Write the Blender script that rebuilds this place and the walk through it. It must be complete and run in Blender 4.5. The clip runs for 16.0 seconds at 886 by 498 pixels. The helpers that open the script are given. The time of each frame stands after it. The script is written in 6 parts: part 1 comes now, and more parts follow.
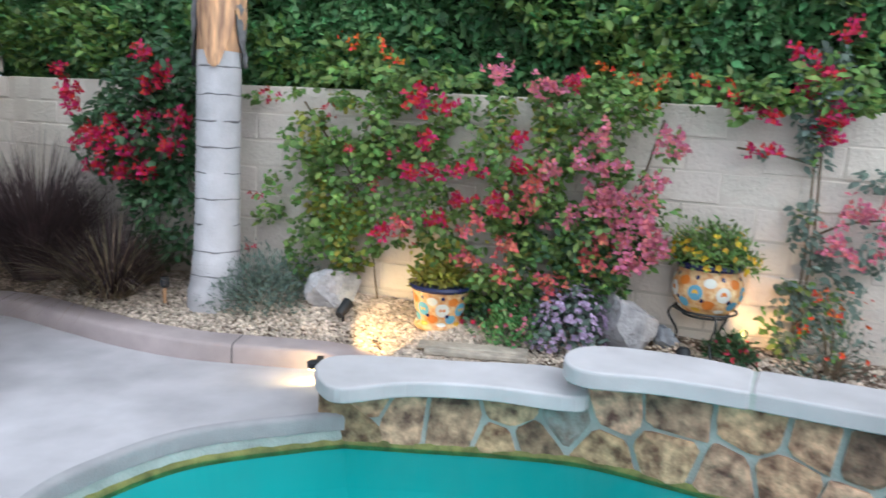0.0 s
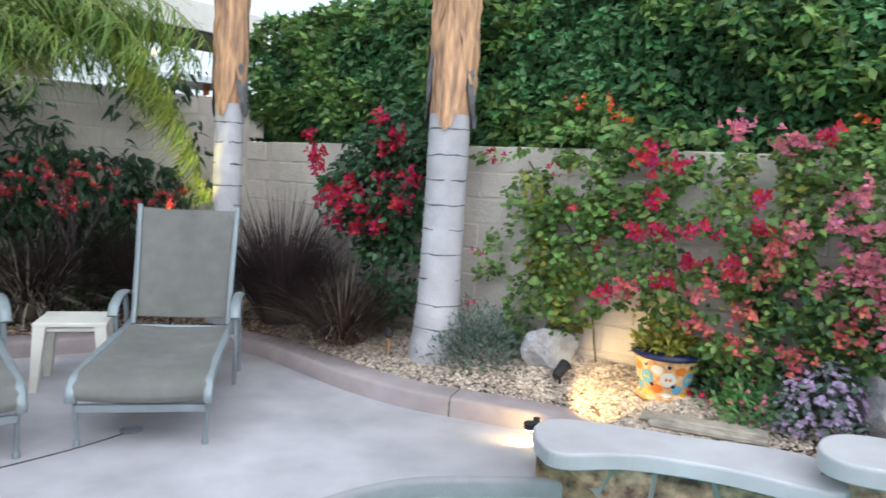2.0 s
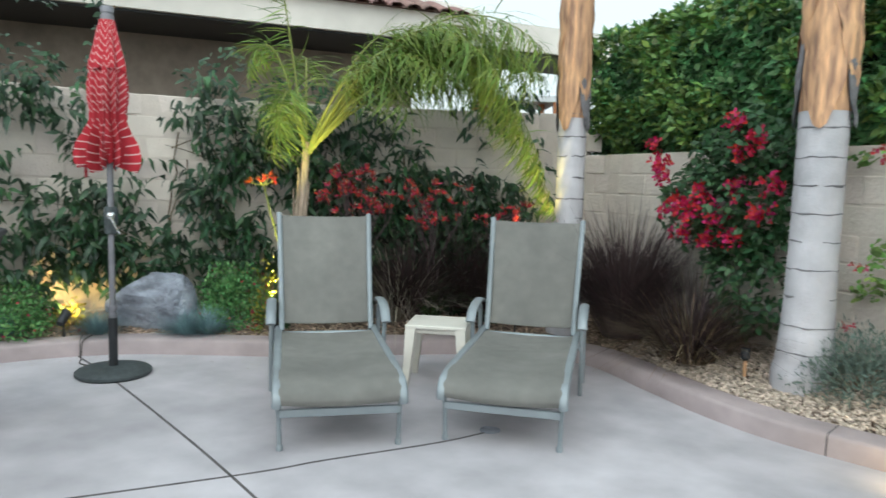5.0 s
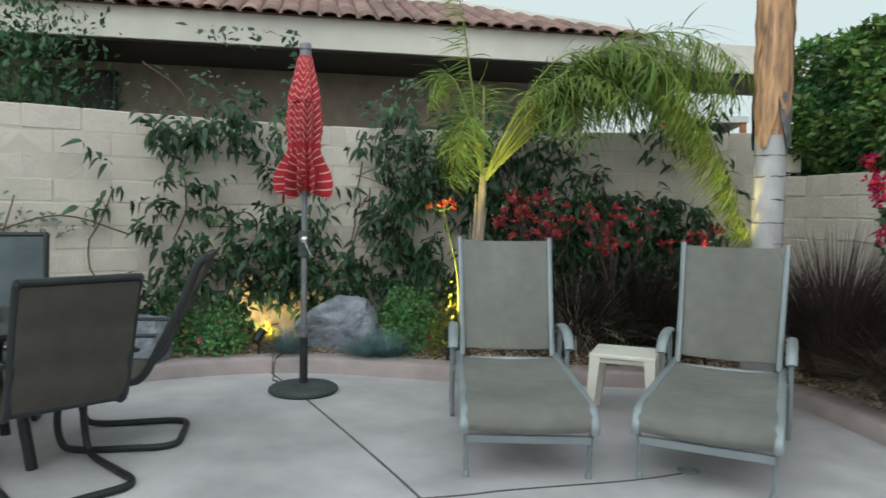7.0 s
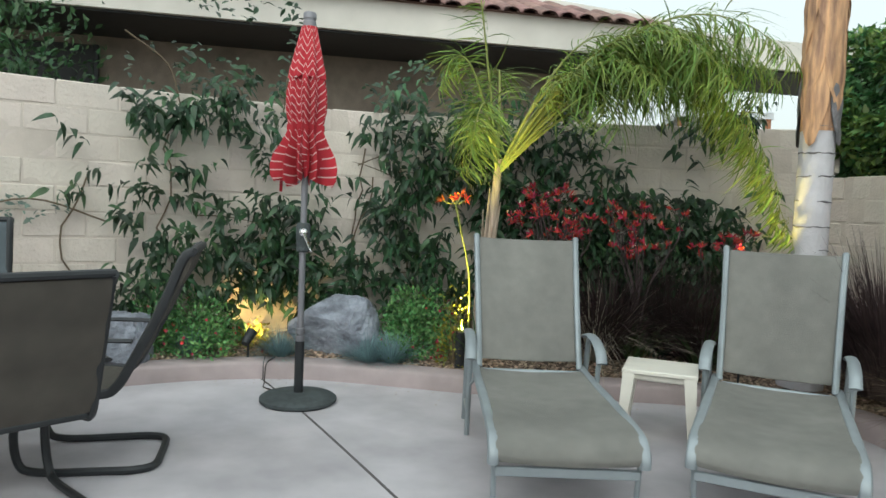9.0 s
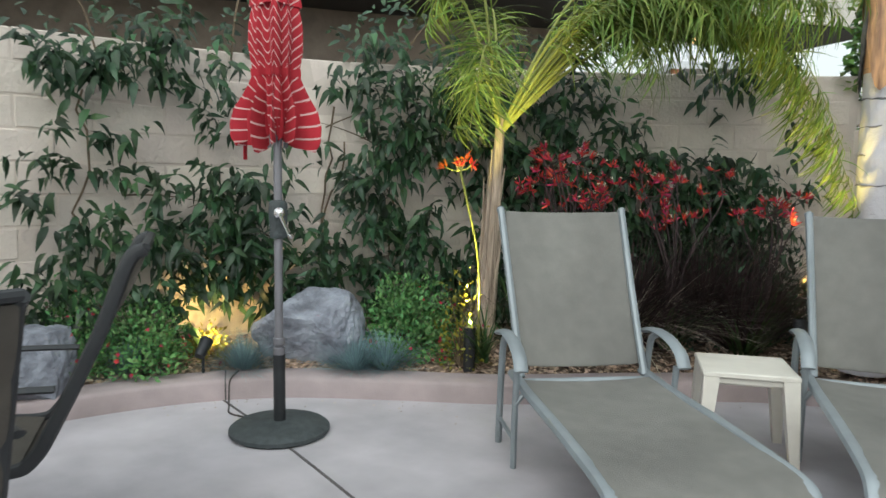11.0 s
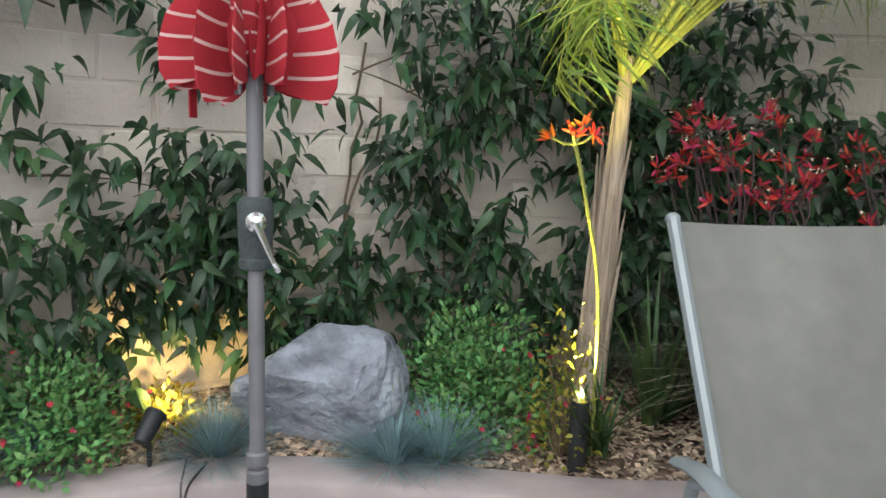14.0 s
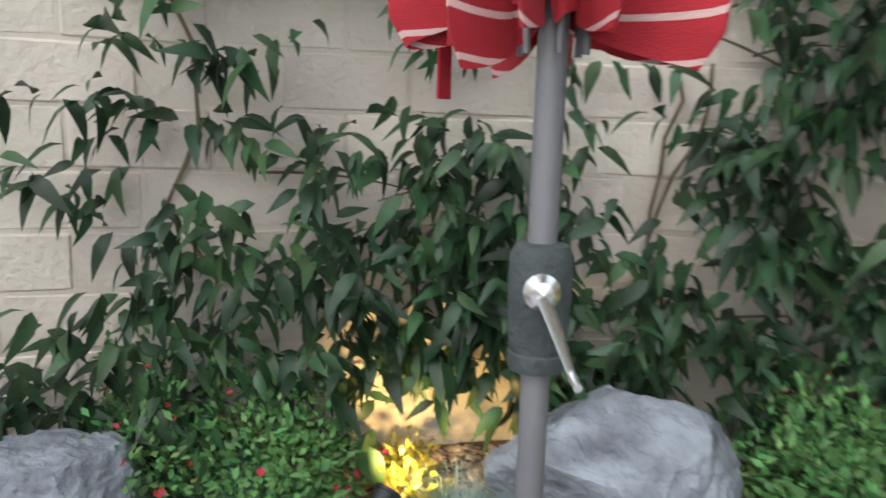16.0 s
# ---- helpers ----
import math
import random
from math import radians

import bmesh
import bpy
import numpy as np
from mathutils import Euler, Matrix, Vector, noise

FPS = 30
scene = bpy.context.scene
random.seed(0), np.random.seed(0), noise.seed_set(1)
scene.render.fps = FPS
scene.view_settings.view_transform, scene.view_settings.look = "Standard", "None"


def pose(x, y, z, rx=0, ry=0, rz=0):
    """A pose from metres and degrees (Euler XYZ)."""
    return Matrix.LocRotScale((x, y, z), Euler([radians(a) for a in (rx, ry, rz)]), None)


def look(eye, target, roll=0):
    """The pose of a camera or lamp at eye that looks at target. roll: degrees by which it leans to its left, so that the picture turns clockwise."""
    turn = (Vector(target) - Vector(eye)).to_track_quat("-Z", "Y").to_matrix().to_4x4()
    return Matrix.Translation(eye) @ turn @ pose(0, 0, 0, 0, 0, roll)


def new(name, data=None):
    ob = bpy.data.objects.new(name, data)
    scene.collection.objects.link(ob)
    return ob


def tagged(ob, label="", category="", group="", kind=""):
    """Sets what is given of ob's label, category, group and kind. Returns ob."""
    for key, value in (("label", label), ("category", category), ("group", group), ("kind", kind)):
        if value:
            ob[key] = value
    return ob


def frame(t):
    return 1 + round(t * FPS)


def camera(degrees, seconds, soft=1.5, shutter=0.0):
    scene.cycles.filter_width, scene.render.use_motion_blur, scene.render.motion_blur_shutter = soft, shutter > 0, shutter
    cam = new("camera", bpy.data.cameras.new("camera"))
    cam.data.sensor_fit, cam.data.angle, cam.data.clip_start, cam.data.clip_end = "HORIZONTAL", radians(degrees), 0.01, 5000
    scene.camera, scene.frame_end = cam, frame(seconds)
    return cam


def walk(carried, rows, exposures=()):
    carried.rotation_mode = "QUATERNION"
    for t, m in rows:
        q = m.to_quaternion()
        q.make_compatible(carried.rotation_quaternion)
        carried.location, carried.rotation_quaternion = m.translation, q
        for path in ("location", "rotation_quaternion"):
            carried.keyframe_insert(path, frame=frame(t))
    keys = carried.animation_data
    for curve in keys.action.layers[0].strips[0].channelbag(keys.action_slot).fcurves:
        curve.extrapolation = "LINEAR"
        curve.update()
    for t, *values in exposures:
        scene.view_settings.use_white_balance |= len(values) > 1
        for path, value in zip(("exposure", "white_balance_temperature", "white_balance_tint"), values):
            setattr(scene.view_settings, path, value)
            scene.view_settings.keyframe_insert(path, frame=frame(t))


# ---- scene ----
cam = camera(64.0, 16.0, 1.5, 0.5)
PATH = [
    (0, (1.414, 1.094, 1.472), (1.606, 3.057, 1.14), 3.5),
    (0.5, (1.387, 1.157, 1.446), (1.426, 3.136, 1.159), 3.7),
    (1, (1.337, 1.165, 1.454), (1.282, 3.148, 1.203), 3.5),
    (1.5, (1.334, 1.169, 1.442), (1.079, 3.143, 1.243), 3.2),
    (2, (1.302, 1.139, 1.452), (0.92, 3.092, 1.253), 3.4),
    (2.5, (1.296, 1.155, 1.448), (0.75, 3.069, 1.247), 3.7),
    (3, (1.261, 1.152, 1.434), (0.581, 3.021, 1.227), 3.9),
    (3.5, (1.192, 1.129, 1.435), (0.361, 2.934, 1.215), 2.8),
    (4, (1.139, 1.105, 1.443), (0.166, 2.839, 1.222), 1.5),
    (4.2, (1.119, 1.068, 1.457), (0.118, 2.785, 1.233), 1.3),
    (6.3, (1.022, 1.227, 1.319), (-0.423, 2.606, 1.21), 1.9),
    (6.5, (0.967, 1.182, 1.326), (-0.491, 2.547, 1.22), 1.6),
    (7, (0.896, 1.088, 1.343), (-0.613, 2.396, 1.233), 1.0),
    (7.5, (0.817, 1.015, 1.326), (-0.73, 2.277, 1.206), 0.3),
    (8, (0.735, 1.065, 1.325), (-0.793, 2.351, 1.204), 0.9),
    (8.5, (0.601, 1.196, 1.334), (-0.908, 2.504, 1.223), 2.4),
    (9, (0.375, 1.285, 1.329), (-1.106, 2.624, 1.205), 2.5),
    (9.2, (0.274, 1.305, 1.334), (-1.193, 2.658, 1.203), 2.3),
    (11.3, (-0.841, 1.774, 1.289), (-2.155, 3.269, 1.087), 0.8),
    (11.5, (-0.919, 1.899, 1.3), (-2.266, 3.363, 1.091), 0.9),
    (12, (-1.171, 2.077, 1.299), (-2.539, 3.522, 1.093), 1.1),
    (12.5, (-1.405, 2.243, 1.298), (-2.784, 3.676, 1.084), 1.4),
    (13, (-1.61, 2.446, 1.292), (-3.027, 3.841, 1.077), 1.8),
    (13.5, (-1.831, 2.584, 1.303), (-3.229, 3.993, 1.06), 1.6),
    (14, (-2.026, 2.713, 1.311), (-3.399, 4.14, 1.031), 1.7),
    (14.5, (-2.207, 2.879, 1.321), (-3.615, 4.264, 1.007), 2.6),
    (15, (-2.411, 2.978, 1.321), (-3.925, 4.245, 0.999), 2.0),
    (15.5, (-2.625, 3.025, 1.333), (-4.27, 4.106, 0.978), 1.0),
    (16, (-2.802, 3.141, 1.342), (-4.583, 3.976, 0.981), 1.6),
]
walk(cam, [(t, look(eye, target, roll)) for t, eye, target, roll in PATH],
     [(0.0, 0.22, 5350, 4), (4.2, 0.2, 5500, 0), (6.3, -0.15, 5700, -5), (7.5, -0.37, 5700, -5), (8.5, 0.03, 5800, -4), (9.2, 0.0, 5800, -3), (11.3, 0.05, 5850, 1), (16.0, 0.3, 5850, 3)])

# ---- world, sun and lamps ----
world = bpy.data.worlds.new("sky")
scene.world = world
world.use_nodes = True
wn = world.node_tree
sky = wn.nodes.new("ShaderNodeTexSky")
sky.sky_type, sky.sun_disc = "NISHITA", False
sky.sun_elevation, sky.sun_rotation = radians(41), radians(147.5)
sky.air_density, sky.dust_density, sky.ozone_density = 1.0, 8.0, 0.8
haze = wn.nodes.new("ShaderNodeMix")
haze.data_type = "RGBA"
haze.inputs[0].default_value = 0.75
haze.inputs[7].default_value = (8.2, 7.9, 7.4, 1)
wn.links.new(sky.outputs[0], haze.inputs[6])
wn.links.new(haze.outputs[2], wn.nodes["Background"].inputs[0])
wn.nodes["Background"].inputs[1].default_value = 0.15
sun_data = bpy.data.lights.new("sun", "SUN")
sun_data.energy, sun_data.angle, sun_data.color = 1.4, radians(100), (1.0, 0.99, 0.98)
sun_ob = new("sun", sun_data)
sun_ob.matrix_world = look((7.0, -11.0, 11.4), (0, 0, 0))


def lamp(eye, target, watts, cone, colour=(1.0, 0.62, 0.2), size=0.02):
    data = bpy.data.lights.new("spot", "SPOT")
    data.energy, data.spot_size, data.spot_blend, data.color = watts, radians(cone), 0.6, colour
    data.shadow_soft_size = size
    ob = new("spot_lamp", data)
    ob.matrix_world = look(eye, target)
    return ob


lamp((1.27, 5.22, 0.32), (1.70, 5.45, 0.22), 16, 120)
lamp((1.10, 5.0, 0.088), (1.02, 5.10, 0.0), 7, 150)
lamp((-3.42, 4.93, 0.40), (-3.53, 5.18, 2.2), 600, 44, (1.0, 0.78, 0.18))
lamp((-4.535, 3.825, 0.335), (-4.95, 4.15, 0.36), 22, 110, (1.0, 0.62, 0.2))
lamp((-1.90, 6.26, 0.56), (-1.84, 6.36, 1.8), 260, 46, (1.0, 0.70, 0.13))
lamp((3.44, 4.72, 0.44), (3.95, 4.9, 0.6), 9, 130, (1.0, 0.55, 0.2))

# ---- materials ----


def mat(name, colour, rough=0.7, metal=0.0, vary=0.25, scale=8.0, bump=0.2, bump_scale=60.0, stain=0.15, per="", leaf=0.0, spec=0.5, colour2=None, stretch=1.0):
    """A procedural surface: two scales of mottling, fine relief, and a shade of its own for each object or island."""
    m = bpy.data.materials.new(name)
    m.use_nodes = True
    nt = m.node_tree
    bsdf = nt.nodes["Principled BSDF"]
    bsdf.inputs["Roughness"].default_value = rough
    bsdf.inputs["Metallic"].default_value = metal
    bsdf.inputs["Specular IOR Level"].default_value = spec
    co = nt.nodes.new("ShaderNodeTexCoord")
    n1 = nt.nodes.new("ShaderNodeTexNoise")
    n1.inputs["Scale"].default_value, n1.inputs["Detail"].default_value = scale, 6
    n2 = nt.nodes.new("ShaderNodeTexNoise")
    n2.inputs["Scale"].default_value, n2.inputs["Detail"].default_value = bump_scale, 4
    n3 = nt.nodes.new("ShaderNodeTexNoise")
    n3.inputs["Scale"].default_value, n3.inputs["Detail"].default_value = scale * 0.17, 3
    geo = nt.nodes.new("ShaderNodeNewGeometry")
    long = nt.nodes.new("ShaderNodeVectorMath")
    long.operation = "MULTIPLY"
    long.inputs[1].default_value = (1, 1, stretch)
    nt.links.new(geo.outputs["Position"], long.inputs[0])
    for n in (n1, n2, n3):
        nt.links.new(long.outputs[0], n.inputs["Vector"])
    mix = nt.nodes.new("ShaderNodeMix")
    mix.data_type = "RGBA"
    c2 = colour2 or tuple(c * (1 - vary) for c in colour)
    mix.inputs[6].default_value = (*(min(1, c * (1 + vary * 0.5)) for c in colour), 1)
    mix.inputs[7].default_value = (*c2, 1)
    ramp = nt.nodes.new("ShaderNodeMapRange")
    ramp.inputs[1].default_value, ramp.inputs[2].default_value = 0.32, 0.68
    nt.links.new(n1.outputs[0], ramp.inputs[0])
    nt.links.new(ramp.outputs[0], mix.inputs[0])
    hsv = nt.nodes.new("ShaderNodeHueSaturation")
    nt.links.new(mix.outputs[2], hsv.inputs["Color"])
    val = nt.nodes.new("ShaderNodeMapRange")
    val.inputs[1].default_value, val.inputs[2].default_value = 0.3, 0.7
    val.inputs[3].default_value, val.inputs[4].default_value = 1 - stain, 1 + stain
    nt.links.new(n3.outputs[0], val.inputs[0])
    last = val.outputs[0]
    if per:
        if per == "island":
            rnd = geo.outputs["Random Per Island"]
        else:
            info = nt.nodes.new("ShaderNodeObjectInfo")
            rnd = info.outputs["Random"]
        v2 = nt.nodes.new("ShaderNodeMapRange")
        v2.inputs[3].default_value, v2.inputs[4].default_value = 1 - vary, 1 + vary
        nt.links.new(rnd, v2.inputs[0])
        mul = nt.nodes.new("ShaderNodeMath")
        mul.operation = "MULTIPLY"
        nt.links.new(last, mul.inputs[0])
        nt.links.new(v2.outputs[0], mul.inputs[1])
        last = mul.outputs[0]
        hue = nt.nodes.new("ShaderNodeMath")
        hue.operation = "MULTIPLY"
        hue.inputs[1].default_value = 7.31
        fr = nt.nodes.new("ShaderNodeMath")
        fr.operation = "FRACT"
        nt.links.new(rnd, hue.inputs[0])
        nt.links.new(hue.outputs[0], fr.inputs[0])
        hm = nt.nodes.new("ShaderNodeMapRange")
        spread = 0.03 if leaf else 0.012
        hm.inputs[3].default_value, hm.inputs[4].default_value = 0.5 - spread, 0.5 + spread
        nt.links.new(fr.outputs[0], hm.inputs[0])
        nt.links.new(hm.outputs[0], hsv.inputs["Hue"])
    nt.links.new(last, hsv.inputs["Value"])
    nt.links.new(hsv.outputs[0], bsdf.inputs["Base Color"])
    if bump:
        b = nt.nodes.new("ShaderNodeBump")
        b.inputs["Strength"].default_value, b.inputs["Distance"].default_value = bump, 0.6 / bump_scale if bump_scale < 60 else 0.01
        nt.links.new(n2.outputs[0], b.inputs["Height"])
        nt.links.new(b.outputs[0], bsdf.inputs["Normal"])
    if leaf:
        tr = nt.nodes.new("ShaderNodeBsdfTranslucent")
        nt.links.new(hsv.outputs[0], tr.inputs[0])
        ms = nt.nodes.new("ShaderNodeMixShader")
        ms.inputs[0].default_value = leaf
        nt.links.new(bsdf.outputs[0], ms.inputs[1])
        nt.links.new(tr.outputs[0], ms.inputs[2])
        nt.links.new(ms.outputs[0], nt.nodes["Material Output"].inputs[0])
    return m


def woven(name, colour, stripe, width):
    """Canvas with a woven stripe: the mesh's weave attribute counts the stripes."""
    m = mat(name, colour, 0.85, vary=0.15, bump=0.4, bump_scale=300)
    nt = m.node_tree
    at = nt.nodes.new("ShaderNodeAttribute")
    at.attribute_name = "weave"
    fr = nt.nodes.new("ShaderNodeMath")
    fr.operation = "FRACT"
    lt = nt.nodes.new("ShaderNodeMath")
    lt.operation = "LESS_THAN"
    lt.inputs[1].default_value = width
    mx = nt.nodes.new("ShaderNodeMix")
    mx.data_type = "RGBA"
    mx.inputs[7].default_value = (*stripe, 1)
    bsdf = nt.nodes["Principled BSDF"]
    base = bsdf.inputs["Base Color"].links[0].from_socket
    nt.links.new(at.outputs["Fac"], fr.inputs[0])
    nt.links.new(fr.outputs[0], lt.inputs[0])
    nt.links.new(lt.outputs[0], mx.inputs[0])
    nt.links.new(base, mx.inputs[6])
    nt.links.new(mx.outputs[2], bsdf.inputs["Base Color"])
    return m


def glow(name, colour, strength):
    m = bpy.data.materials.new(name)
    m.use_nodes = True
    b = m.node_tree.nodes["Principled BSDF"]
    b.inputs["Emission Color"].default_value = (*colour, 1)
    b.inputs["Emission Strength"].default_value = strength
    return m


M_CONCRETE = mat("concrete", (0.47, 0.445, 0.47), 0.85, vary=0.2, scale=2.5, bump=0.25, bump_scale=180, stain=0.2)
M_JOINT = mat("joint", (0.10, 0.09, 0.09), 0.9)
M_COPING = mat("coping_shade_concrete", (0.34, 0.33, 0.345), 0.85, vary=0.15, scale=6, bump=0.3, bump_scale=140)
M_KERB = mat("kerb_concrete", (0.39, 0.325, 0.325), 0.85, vary=0.15, scale=5, bump=0.3, bump_scale=140)
M_CAP = mat("cap_concrete", (0.53, 0.51, 0.53), 0.8, vary=0.12, scale=4, bump=0.3, bump_scale=160)
M_BLOCK = mat("slump_block", (0.64, 0.57, 0.51), 0.9, vary=0.05, scale=9, bump=0.6, bump_scale=40, stain=0.08, per="object")
M_MORTAR = mat("mortar", (0.60, 0.53, 0.47), 0.95, vary=0.08, bump=0.5)
M_SOIL = mat("soil", (0.16, 0.11, 0.08), 0.95, vary=0.4, scale=20, bump=0.8)
M_GRAVEL = mat("gravel", (0.52, 0.43, 0.35), 0.9, vary=0.4, scale=30, per="island", bump=0.3)
M_CHIPS = mat("wood_chips", (0.46, 0.34, 0.25), 0.9, vary=0.5, scale=30, per="island", bump=0.3)
M_FAR = mat("far_ground", (0.25, 0.22, 0.18), 0.95, vary=0.3, scale=1.5)
M_ROCK = mat("boulder", (0.29, 0.31, 0.36), 0.85, vary=0.45, scale=9, bump=1.0, bump_scale=30, stain=0.3, colour2=(0.14, 0.145, 0.175))
M_ROCKP = mat("pale_boulder", (0.43, 0.41, 0.42), 0.85, vary=0.35, scale=11, bump=1.0, bump_scale=32, stain=0.25)
M_ALGAE = mat("waterline_stain", (0.22, 0.21, 0.06), 0.6, vary=0.5, scale=12, bump=0.4)
M_STONE = mat("flagstone", (0.52, 0.34, 0.22), 0.75, vary=0.5, scale=14, bump=0.7, bump_scale=35, per="object", colour2=(0.10, 0.055, 0.04))
M_STONE2 = mat("grey_flagstone", (0.38, 0.38, 0.37), 0.75, vary=0.4, scale=13, bump=0.7, bump_scale=35, per="object", colour2=(0.24, 0.19, 0.16))
M_STONE3 = mat("ochre_flagstone", (0.58, 0.38, 0.23), 0.75, vary=0.5, scale=14, bump=0.7, bump_scale=35, per="object", colour2=(0.13, 0.065, 0.04))
M_GROUT = mat("grout", (0.42, 0.45, 0.43), 0.9, vary=0.2, bump=0.5)
M_PLASTER = mat("pool_plaster", (0.17, 0.52, 0.53), 0.6, vary=0.06, scale=2, bump=0.05)
M_FRAME = mat("grey_frame", (0.27, 0.30, 0.32), 0.45, metal=0.3, vary=0.1, bump=0.05)
M_SLING = mat("sling", (0.195, 0.19, 0.175), 0.8, vary=0.1, scale=12, bump=0.6, bump_scale=400)
M_BLACK = mat("black_metal", (0.025, 0.027, 0.03), 0.5, metal=0.2, vary=0.2, bump=0.1)
M_SLINGB = mat("brown_sling", (0.068, 0.060, 0.050), 0.8, vary=0.12, scale=12, bump=0.5, bump_scale=350)
M_SLINGG = mat("grey_sling", (0.10, 0.12, 0.135), 0.8, vary=0.12, scale=12, bump=0.5, bump_scale=350)
M_PLASTIC = mat("white_plastic", (0.62, 0.59, 0.53), 0.5, vary=0.08, bump=0.1)
M_RED = mat("red_canvas", (0.40, 0.016, 0.03), 0.85, vary=0.15, bump=0.4, bump_scale=300)
M_WOVEN = woven("striped_canvas", (0.40, 0.016, 0.03), (0.62, 0.42, 0.40), 0.15)
M_POLE = mat("bronze_pole", (0.21, 0.205, 0.225), 0.5, metal=0.3, vary=0.12, bump=0.1)
M_CHROME = mat("chrome", (0.75, 0.75, 0.76), 0.2, metal=0.9, vary=0.05, bump=0)
M_BASE = mat("resin_base", (0.055, 0.065, 0.068), 0.7, vary=0.3, scale=25, bump=0.6, bump_scale=90)
M_TRUNK = mat("palm_trunk", (0.52, 0.50, 0.525), 0.9, vary=0.14, scale=7, bump=0.4, bump_scale=50)
M_BOOT = mat("palm_boot", (0.58, 0.34, 0.18), 0.8, vary=0.3, scale=30, bump=0.8, bump_scale=70, colour2=(0.26, 0.15, 0.10), stretch=0.12, stain=0.3)
M_BOOTG = mat("weathered_boot", (0.20, 0.19, 0.20), 0.9, vary=0.4, scale=14, bump=0.8)
M_YTRUNK = mat("young_palm_trunk", (0.46, 0.37, 0.29), 0.85, vary=0.4, scale=60, bump=0.8, bump_scale=120, stretch=0.08)
M_HEDGE = mat("hedge_leaf", (0.14, 0.29, 0.11), 0.5, vary=0.5, per="island", leaf=0.25, bump=0)
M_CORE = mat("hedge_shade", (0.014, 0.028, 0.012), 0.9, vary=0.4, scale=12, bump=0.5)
M_VINE = mat("vine_leaf", (0.034, 0.075, 0.032), 0.42, vary=0.55, per="island", leaf=0.2, bump=0)
M_STEM = mat("stem", (0.15, 0.11, 0.07), 0.85, vary=0.3)
M_BLEAF = mat("bougainvillea_leaf", (0.18, 0.29, 0.07), 0.5, vary=0.5, per="island", leaf=0.3, bump=0)
M_DLEAF = mat("dark_leaf", (0.055, 0.12, 0.045), 0.5, vary=0.4, per="island", leaf=0.25, bump=0)
M_MAGENTA = mat("magenta_bract", (0.53, 0.014, 0.08), 0.6, vary=0.25, per="island", leaf=0.35, bump=0)
M_CORAL = mat("coral_bract", (0.66, 0.13, 0.12), 0.6, vary=0.25, per="island", leaf=0.35, bump=0)
M_PINK = mat("pink_bract", (0.68, 0.20, 0.28), 0.6, vary=0.25, per="island", leaf=0.35, bump=0)
M_CREAM = mat("cream_anther", (0.62, 0.56, 0.42), 0.7, vary=0.15, per="island", bump=0)
M_ORANGE = mat("orange_bloom", (0.70, 0.10, 0.015), 0.6, vary=0.3, per="island", leaf=0.3, bump=0)
M_REDB = mat("red_bloom", (0.46, 0.03, 0.06), 0.6, vary=0.3, per="island", leaf=0.3, bump=0)
M_YELLOW = mat("yellow_bloom", (0.75, 0.50, 0.02), 0.6, vary=0.2, per="island", leaf=0.3, bump=0)
M_LILAC = mat("lilac_bloom", (0.50, 0.37, 0.57), 0.6, vary=0.25, per="island", leaf=0.3, bump=0)
M_YLEAF = mat("yellow_green_leaf", (0.30, 0.29, 0.04), 0.5, vary=0.35, per="island", leaf=0.35, bump=0)
M_SHRUB = mat("shrub_leaf", (0.15, 0.31, 0.10), 0.55, vary=0.4, per="island", leaf=0.3, bump=0)
M_BLUE = mat("blue_fescue", (0.25, 0.36, 0.38), 0.6, vary=0.3, per="island", leaf=0.2, bump=0)
M_GRASSD = mat("purple_grass", (0.055, 0.034, 0.034), 0.7, vary=0.45, per="island", leaf=0.15, bump=0)
M_GRASSB = mat("bronze_grass", (0.26, 0.20, 0.12), 0.7, vary=0.45, per="island", leaf=0.2, bump=0)
M_STRAP = mat("strap_leaf", (0.06, 0.11, 0.03), 0.55, vary=0.4, per="island", leaf=0.2, bump=0)
M_DRY = mat("dry_leaf", (0.44, 0.38, 0.30), 0.8, vary=0.35, per="island", leaf=0.2, bump=0)
M_FROND = mat("palm_leaflet", (0.23, 0.32, 0.07), 0.5, vary=0.4, per="island", leaf=0.4, bump=0)
M_RACHIS = mat("rachis", (0.25, 0.27, 0.06), 0.55, vary=0.2)
M_GREYSH = mat("silver_shrub", (0.15, 0.20, 0.165), 0.7, vary=0.3, per="island", leaf=0.2, bump=0)
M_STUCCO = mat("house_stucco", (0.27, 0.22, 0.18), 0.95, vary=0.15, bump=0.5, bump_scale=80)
M_FASCIA = mat("fascia_paint", (0.66, 0.62, 0.57), 0.7, vary=0.08, scale=3, bump=0.1)
M_TILE = mat("roof_tile", (0.27, 0.16, 0.14), 0.85, vary=0.3, per="object", bump=0.4)
M_DARK = mat("opening_and_eave_shade", (0.02, 0.02, 0.022), 0.6)
M_CANOPY = mat("white_canopy", (0.70, 0.72, 0.74), 0.8, vary=0.06, bump=0.1)
M_CLAY = mat("terracotta", (0.45, 0.20, 0.10), 0.8, vary=0.25)
M_COBALT = mat("cobalt_glaze", (0.015, 0.02, 0.08), 0.25, vary=0.2, bump=0)
M_GLAZEY = mat("yellow_glaze", (0.72, 0.42, 0.04), 0.25, vary=0.15, bump=0)
M_GLAZEC = mat("ochre_glaze", (0.64, 0.48, 0.26), 0.25, vary=0.4, scale=30, bump=0, colour2=(0.55, 0.22, 0.06))
M_GLAZEO = mat("orange_glaze", (0.66, 0.20, 0.03), 0.25, vary=0.15, bump=0)
